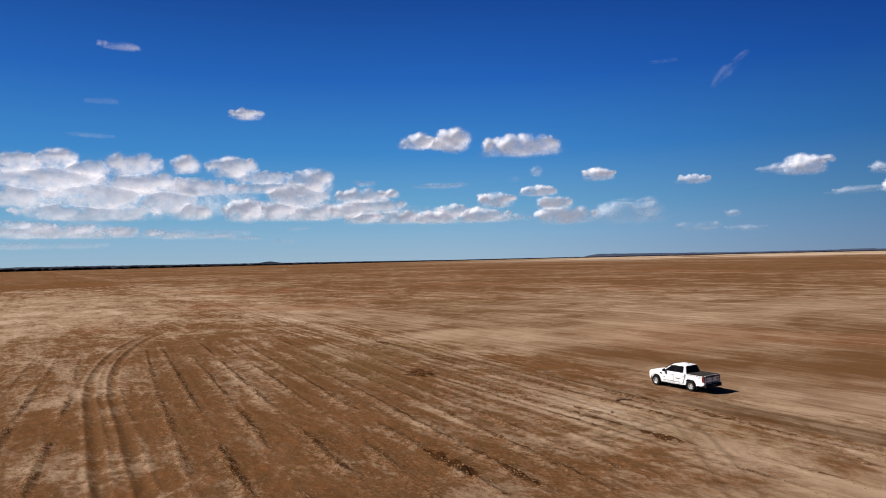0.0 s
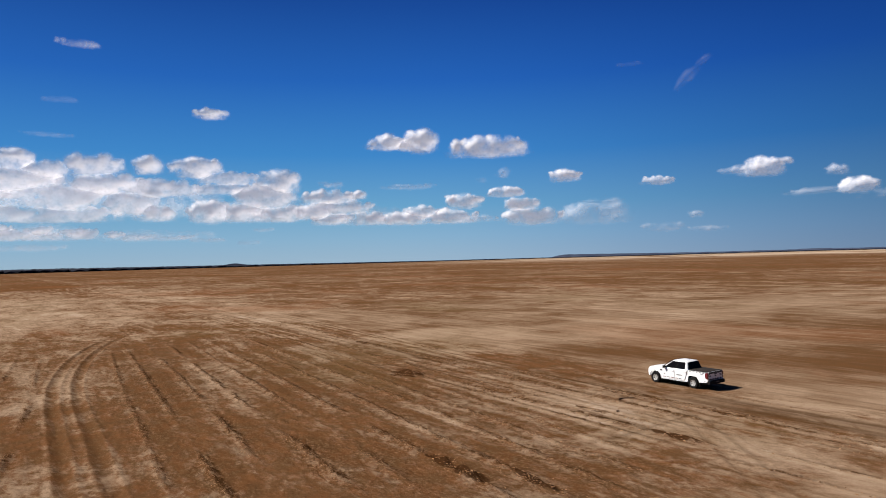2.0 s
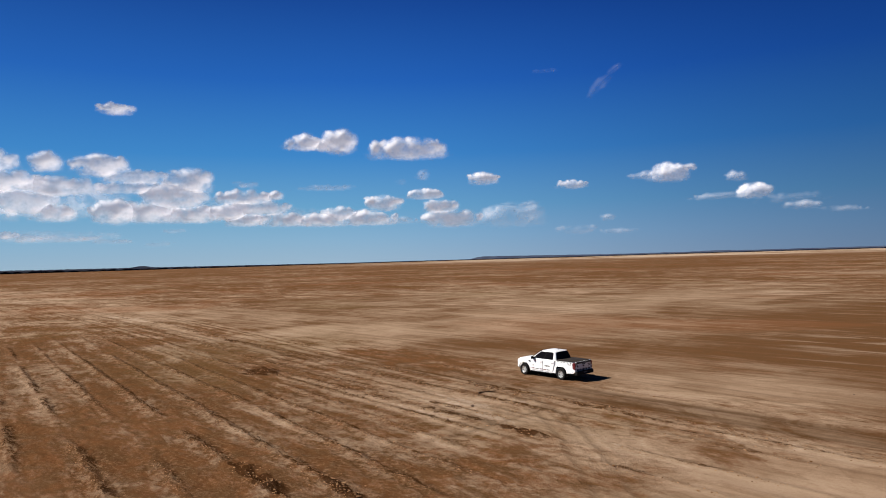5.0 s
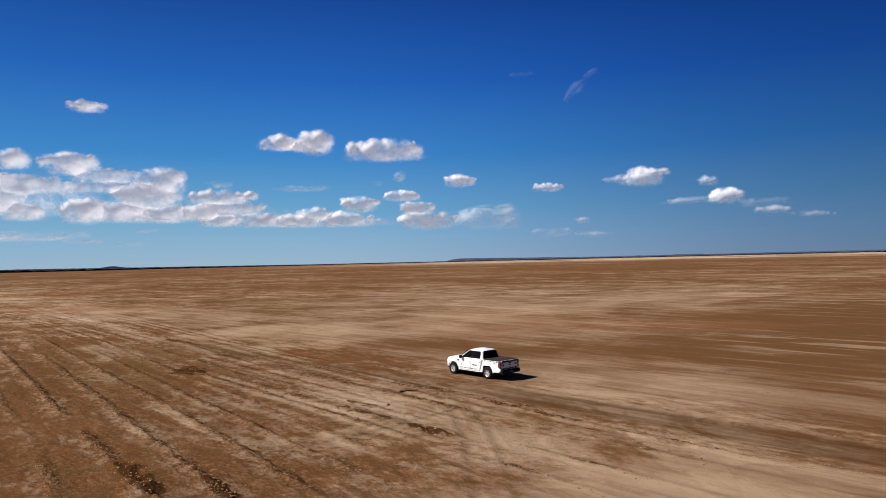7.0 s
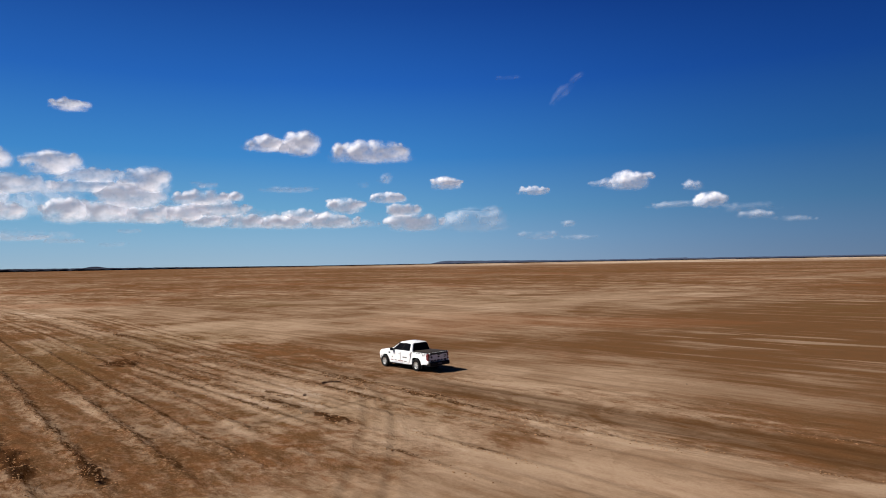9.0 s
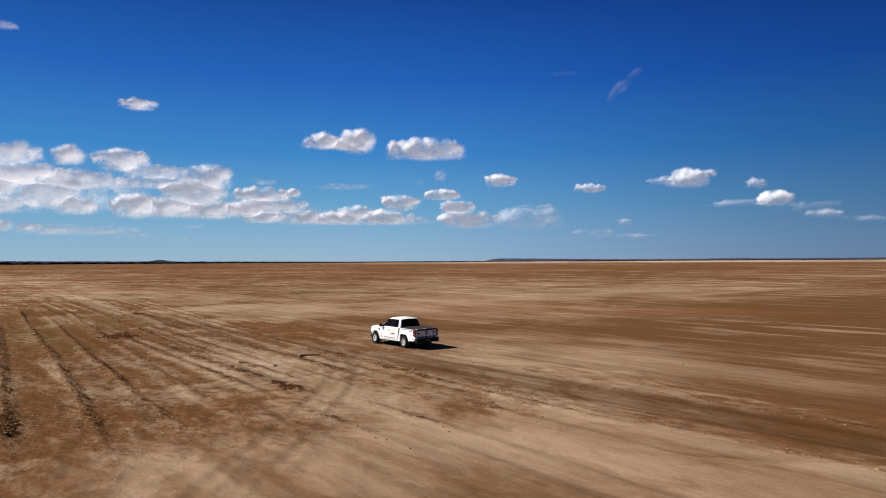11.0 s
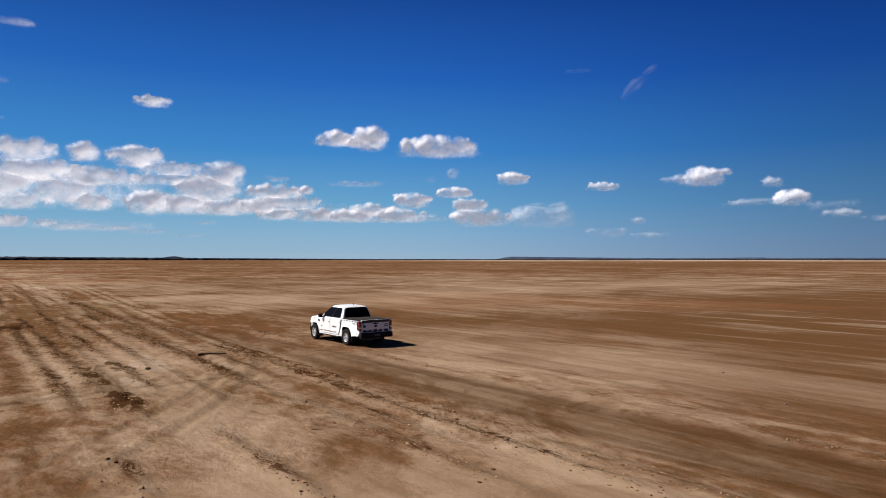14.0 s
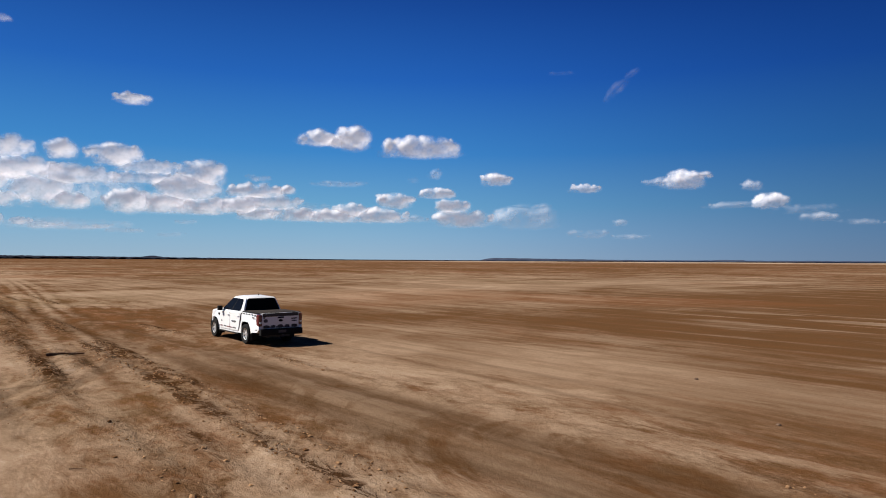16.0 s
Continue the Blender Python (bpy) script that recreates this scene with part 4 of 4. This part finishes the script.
    gate = part("tailgate", box_bm(-2.785, -2.742, -0.76, 0.76, 0.66, 1.25, 0.014), M_PAINT, truck, "white tailgate with dark stickers")
    part("sticker_band", box_bm(-2.794, -2.787, -0.745, 0.745, 1.115, 1.245), M_DECAL, gate)
    srng = random.Random(8)

    def gate_sticker(y, w, z0, h, mat):
        """A die-cut sticker with an uneven outline."""
        ring = []
        for i in range(10):
            a = 2 * math.pi * i / 10
            q = srng.uniform(0.93, 1.07) / max(abs(math.cos(a)), abs(math.sin(a)))
            ring.append((y + 0.5 * w * q * math.cos(a), z0 + h / 2 + 0.5 * h * q * math.sin(a)))
        bm = bmesh.new()
        back = [bm.verts.new((-2.787, a, b)) for a, b in ring]
        face = [bm.verts.new((-2.793, a, b)) for a, b in ring]
        bm.faces.new(back)
        bm.faces.new(face[::-1])
        for i in range(10):
            bm.faces.new((back[i], face[i], face[(i + 1) % 10], back[(i + 1) % 10]))
        part("sticker", bm, mat, gate, smooth=False)

    # stickers drawn larger and darker, which also stands in for shade on the gate
    for y, w, z0, h in ((0.60, 0.22, 0.675, 0.12), (0.31, 0.19, 0.68, 0.11), (0.02, 0.22, 0.675, 0.13), (-0.27, 0.19, 0.68, 0.11), (-0.57, 0.23, 0.675, 0.12), (0.45, 0.06, 0.68, 0.07), (-0.13, 0.06, 0.68, 0.07), (0.16, 0.06, 0.68, 0.07)):
        gate_sticker(y, w, z0, h, M_DECAL)
    for y, w, z0, h in ((0.62, 0.16, 0.90, 0.13), (-0.56, 0.26, 0.99, 0.05), (-0.56, 0.22, 0.90, 0.05), (0.68, 0.09, 1.05, 0.06)):
        gate_sticker(y, w, z0, h, M_DECAL_GREY)
    badge = lathe_bm([(0.0, 0.006), (0.085, 0.006), (0.095, 0.0)], 20)
    for v in badge.verts:
        v.co = Vector((-2.790 - v.co.y, v.co.x, 0.955 + v.co.z * 0.5))
    part("badge", badge, M_TRIM, gate, "dark oval badge")
    part("tailgate_handle", box_bm(-2.800, -2.788, -0.13, 0.13, 1.045, 1.10, 0.004), M_TRIM, gate)
    for side in (1, -1):
        lamp = slab_bm([(-2.795, 0.76), (-2.795, 1.195), (-2.62, 1.205), (-2.56, 1.10), (-2.58, 0.82), (-2.66, 0.76)], side * 0.765, side * 0.905, 0.02)
        lp = part("tail_lamp", lamp, M_RED, truck, "red tail lamp")
        part("reversing_lens", box_bm(-2.803, -2.797, min(side * 0.79, side * 0.88), max(side * 0.79, side * 0.88), 0.86, 0.93, 0.002), M_CLEAR, lp)
        part("corner_cap", box_bm(-2.79, -2.60, min(side * 0.77, side * 0.90), max(side * 0.77, side * 0.90), 0.60, 0.75, 0.02), M_PAINT, truck)
        head = slab_bm([(2.06, 0.90), (2.40, 0.80), (2.37, 0.92), (2.24, 0.99), (2.04, 1.01)], side * 0.58, side * 0.745, 0.02)
        part("headlamp", head, M_CLEAR, truck, "clear headlamp")
    bump = part("rear_bumper", box_bm(-2.93, -2.75, -0.87, 0.87, 0.41, 0.655, 0.045), M_TRIM, truck, "black rear step bumper")
    part("number_plate", box_bm(-2.937, -2.931, -0.16, 0.16, 0.50, 0.60), M_DECAL_GREY, bump)
    part("tow_bar", box_bm(-3.00, -2.80, -0.05, 0.05, 0.36, 0.44, 0.012), M_STEEL, truck)
    part("front_bumper", box_bm(2.30, 2.50, -0.60, 0.60, 0.42, 0.62, 0.06), M_TRIM, truck, "black front bumper")
    part("grille", box_bm(2.43, 2.49, -0.46, 0.46, 0.66, 0.92, 0.02), M_TRIM, truck, "dark radiator grille")
    # underside
    part("chassis", box_bm(-2.60, 2.30, -0.48, 0.48, 0.30, 0.52, 0.03), M_STEEL, truck)
    part("fuel_tank", box_bm(-1.0, 0.6, 0.15, 0.60, 0.26, 0.42, 0.05), M_STEEL, truck)
    for x in (1.61, -1.61):
        axle = lathe_bm([(0.0, -0.78), (0.055, -0.78), (0.055, 0.78), (0.0, 0.78)], 12)
        for v in axle.verts:
            v.co += Vector((x, 0, 0.385))
        part("axle", axle, M_STEEL, truck)
        for side in (1, -1):
            build_wheel(x, side, truck)
            part("mud_flap", box_bm(x - 0.53, x - 0.505, side * 0.79 - 0.12, side * 0.79 + 0.12, 0.20, 0.56, 0.004), M_TRIM, truck)
    for side in (1, -1):
        y = side * 0.925
        for x in (1.61, -1.61):
            tube = arch(x, 0.43, 0.499, 16) + arch(x, 0.43, 0.484, 16)[::-1]
            liner = part("arch_liner", slab_bm(tube, side * 0.40, side * 0.905, 0), M_TRIM, truck, smooth=False)
            part("liner_wall", slab_bm(arch(x, 0.43, 0.484, 16), side * 0.40, side * 0.43, 0), M_TRIM, liner, smooth=False)
        part("side_step", box_bm(-0.98, 1.02, min(side * 0.86, side * 0.96), max(side * 0.86, side * 0.96), 0.335, 0.375, 0.012), M_TRIM, truck, "black side step")
        # doors as raised panels
        doors = []
        for name, outline in (("front_door", [(0.98, 0.50), (1.0, 0.75), (0.96, 1.155), (-0.06, 1.165), (-0.06, 0.45), (0.9, 0.45)]),
                              ("rear_door", [(-0.09, 0.45), (-0.09, 1.165), (-1.07, 1.175), (-1.08, 0.98), (-0.98, 0.62), (-0.88, 0.45)])):
            dr = part(name, slab_bm(outline, side * 0.905, side * 0.929, 0.006), M_PAINT, truck, "white door")
            xh = 0.08 if name == "front_door" else -0.92
            part("door_handle", box_bm(xh - 0.10, xh + 0.10, min(side * 0.93, side * 0.965), max(side * 0.93, side * 0.965), 1.03, 1.065, 0.010), M_PAINT, dr)
            doors.append(dr)
        e0, e1 = side * 0.929, side * 0.934
        for i, x in enumerate((0.80, 0.42, 0.08)):
            part("sill_sticker", bars_bm([(x - 0.15, x + 0.11, 0.53 + 0.0, 0.575)], e0, e1), M_DECAL if i % 2 else M_DECAL_RED, doors[0], smooth=False)
        for i, x in enumerate((-0.22, -0.55)):
            part("sill_sticker", bars_bm([(x - 0.15, x + 0.11, 0.525, 0.57)], e0, e1), M_DECAL if i % 2 else M_DECAL_RED, doors[1], smooth=False)
        part("lettering_bars", bars_bm([(-0.48, -0.37, 0.76, 0.84), (-0.62, -0.51, 0.76, 0.84), (-0.36, -0.26, 0.78, 0.83), (-0.72, -0.65, 0.78, 0.83)], e0, e1), M_DECAL_GREY, doors[1], "dark unreadable sticker lettering", smooth=False)
        part("small_sticker", bars_bm([(0.74, 0.80, 0.72, 0.79), (0.70, 0.84, 0.745, 0.765)], e0, e1), M_DECAL_GREY, doors[0], smooth=False)
        part("fender_vent", slab_bm([(1.02, 0.95), (1.18, 0.97), (1.19, 1.05), (1.05, 1.06)], side * 0.90, side * 0.931, 0.004), M_TRIM, truck, "black fender vent")
        for i in range(6):
            part("rail_sticker", bars_bm([(-2.5 + 0.26 * i, -2.5 + 0.26 * i + 0.13, 1.150, 1.190)], side * 0.885, side * 0.903), M_DECAL, truck, smooth=False)
        cu = bpy.data.curves.new("off_road_lettering", "FONT")
        cu.body, cu.size, cu.extrude, cu.align_x, cu.shear = "4x4", 0.17, 0.002, "CENTER", 0.2
        tmp = new("lettering", cu)
        me = bpy.data.meshes.new_from_object(tmp.evaluated_get(bpy.context.evaluated_depsgraph_get()))
        bpy.data.objects.remove(tmp)
        me.materials.append(M_DECAL)
        tx = new("lettering", me)
        tx.parent = truck
        tx["label"] = "dark 4x4 lettering on the bed side"
        tx.matrix_local = pose(-2.32, side * 0.917, 1.02, 90, 0, 180 if side > 0 else 0)
        part("side_marker", box_bm(-2.62, -2.50, min(side * 0.895, side * 0.91), max(side * 0.895, side * 0.91), 0.60, 0.63, 0.003), M_DECAL, truck)
        mir = part("wing_mirror", box_bm(0.66, 0.80, min(side * 0.93, side * 1.13), max(side * 0.93, side * 1.13), 1.18, 1.37, 0.04), M_TRIM, truck, "black wing mirror")
        part("mirror_arm", box_bm(0.70, 0.77, min(side * 0.84, side * 0.95), max(side * 0.84, side * 0.95), 1.19, 1.24, 0.01), M_TRIM, mir)
    ant = lathe_bm([(0.028, 0.0), (0.022, 0.02), (0.012, 0.05), (0.008, 0.075), (0.0, 0.08)], 8)
    for v in ant.verts:
        v.co = Vector((-0.75 + v.co.x, 0.0 + v.co.z, 1.835 + v.co.y))
    part("antenna", ant, M_TRIM, truck, "short roof antenna")
    truck.matrix_world = pose(0, 0, 0, 0, 0, PICKUP_TURN)
    return truck


pickup = build_pickup()


# ---------------- small things on the ground ----------------
def su(s, u):
    """From along and across the tracks to the world."""
    a = radians(HEADING)
    z = float(ground_height(np.array([s]), np.array([u]))[0])
    return Vector((s * math.cos(a) - u * math.sin(a), s * math.sin(a) + u * math.cos(a), z))


def build_clods():
    """Crumbs of turned earth along the ruts."""
    rng = random.Random(12)
    verts, faces = [], []
    ico = bmesh.new()
    bmesh.ops.create_icosphere(ico, subdivisions=1, radius=1)
    iv, jf = [v.co.copy() for v in ico.verts], [[v.index for v in f.verts] for f in ico.faces]
    ico.free()
    spots = []
    lines = [(i, k, -20 if c > 6.5 else -30, int((1500 if c > 6.5 else 2200) * k), ridge_line, ridge_break, 0.16, 0.18) for i, (c, k) in enumerate(RIDGES)]
    lines += [(i, k, -12, int(1300 * k), furrow_line, furrow_break, 0.28, 0.16) for i, (c, k) in enumerate(FURROWS)]
    for i, k, start, count, line, broken, off, wide in lines:
        along = np.array([rng.uniform(start, 45) for _ in range(count)])
        for s, c, on in zip(along, line(along, i), broken(along, i)):
            if on > rng.uniform(0.25, 0.8):
                spots.append((s, c + rng.gauss(off, wide), rng.uniform(0.010, 0.034) * (1.7 if rng.random() < 0.06 else 1)))
    for cs, cu_, ls, lu in DUG:
        for _ in range(130 if cs > 0 or cu_ > 20 else 50):
            ds = rng.gauss(0, ls * 0.6)
            spots.append((cs + ds, cu_ - 0.1 * ds + rng.gauss(0, lu * 0.8), rng.uniform(0.014, 0.048)))
    S, U = np.array([p[0] for p in spots]), np.array([p[1] for p in spots])
    Z = ground_height(S, U)
    for (s, u, r), z in zip(spots, Z):
        base = len(verts)
        fx, fy, fz = rng.uniform(0.8, 1.9), rng.uniform(0.6, 1.2), rng.uniform(0.35, 0.8)
        for v in iv:
            j = r * rng.uniform(0.55, 1.3)
            verts.append((s + v.x * j * fx, u + v.y * j * fy, z + r * 0.25 + v.z * j * fz))
        faces += [[base + a for a in f] for f in jf]
    me = bpy.data.meshes.new("earth_clods")
    me.from_pydata(verts, [], faces)
    me.materials.append(M_CLOD)
    ob = new("earth_clods", me)
    ob.matrix_world = pose(0, 0, 0, 0, 0, HEADING)
    return tagged(ob, "crumbled brown earth clods along the wheel ruts", "earth clods", kind="stuff")


build_clods()


def build_stick(s, u, length, thick, turn, label):
    """A weathered branch: a bent, tapered round with a stub of a twig."""
    rng = random.Random(int(s * 10))
    bm = bmesh.new()
    rings, n = [], 8
    for i in range(9):
        t = i / 8
        r = thick * (1 - 0.45 * t) * rng.uniform(0.85, 1.15)
        c = Vector(((t - 0.5) * length, 0.06 * length * math.sin(3 * t), thick * 0.7))
        rings.append([bm.verts.new(c + Vector((0, r * math.cos(2 * math.pi * k / n), r * math.sin(2 * math.pi * k / n)))) for k in range(n)])
    for a, b in zip(rings, rings[1:]):
        for k in range(n):
            bm.faces.new((a[k], a[(k + 1) % n], b[(k + 1) % n], b[k]))
    bm.faces.new(rings[0][::-1])
    bm.faces.new(rings[-1])
    ob = mesh_ob("stick", bm, M_WOOD)
    ob.matrix_world = Matrix.Translation(su(s, u)) @ pose(0, 0, -0.01, 0, 0, turn)
    return tagged(ob, label, "stick")


build_stick(-0.8, 7.0, 1.15, 0.06, 8, "dark weathered branch lying on pale dust")
build_stick(-14.7, 9.5, 0.30, 0.018, -12, "small dark twig lying on pale dust")


def build_stone(s, u, size):
    rng = random.Random(int(s * 7) + 3)
    bm = bmesh.new()
    bmesh.ops.create_icosphere(bm, subdivisions=2, radius=size)
    for v in bm.verts:
        v.co *= 1 + 0.28 * noise.noise(v.co / size * 1.3 + Vector((s, u, 0)))
        v.co.z = v.co.z * 0.6 + size * 0.35
    ob = mesh_ob("stone", bm, M_STONE, smooth=False)
    ob.matrix_world = Matrix.Translation(su(s, u)) @ pose(0, 0, -0.01, 0, 0, rng.uniform(0, 360))
    return tagged(ob, "small dark stone on bare earth", "stone", "scattered stones")


for s_, u_, z_ in ((-2.7, 10.1, 0.11), (-16.8, -5.5, 0.06), (-20.5, -2.0, 0.05)):
    build_stone(s_, u_, z_)
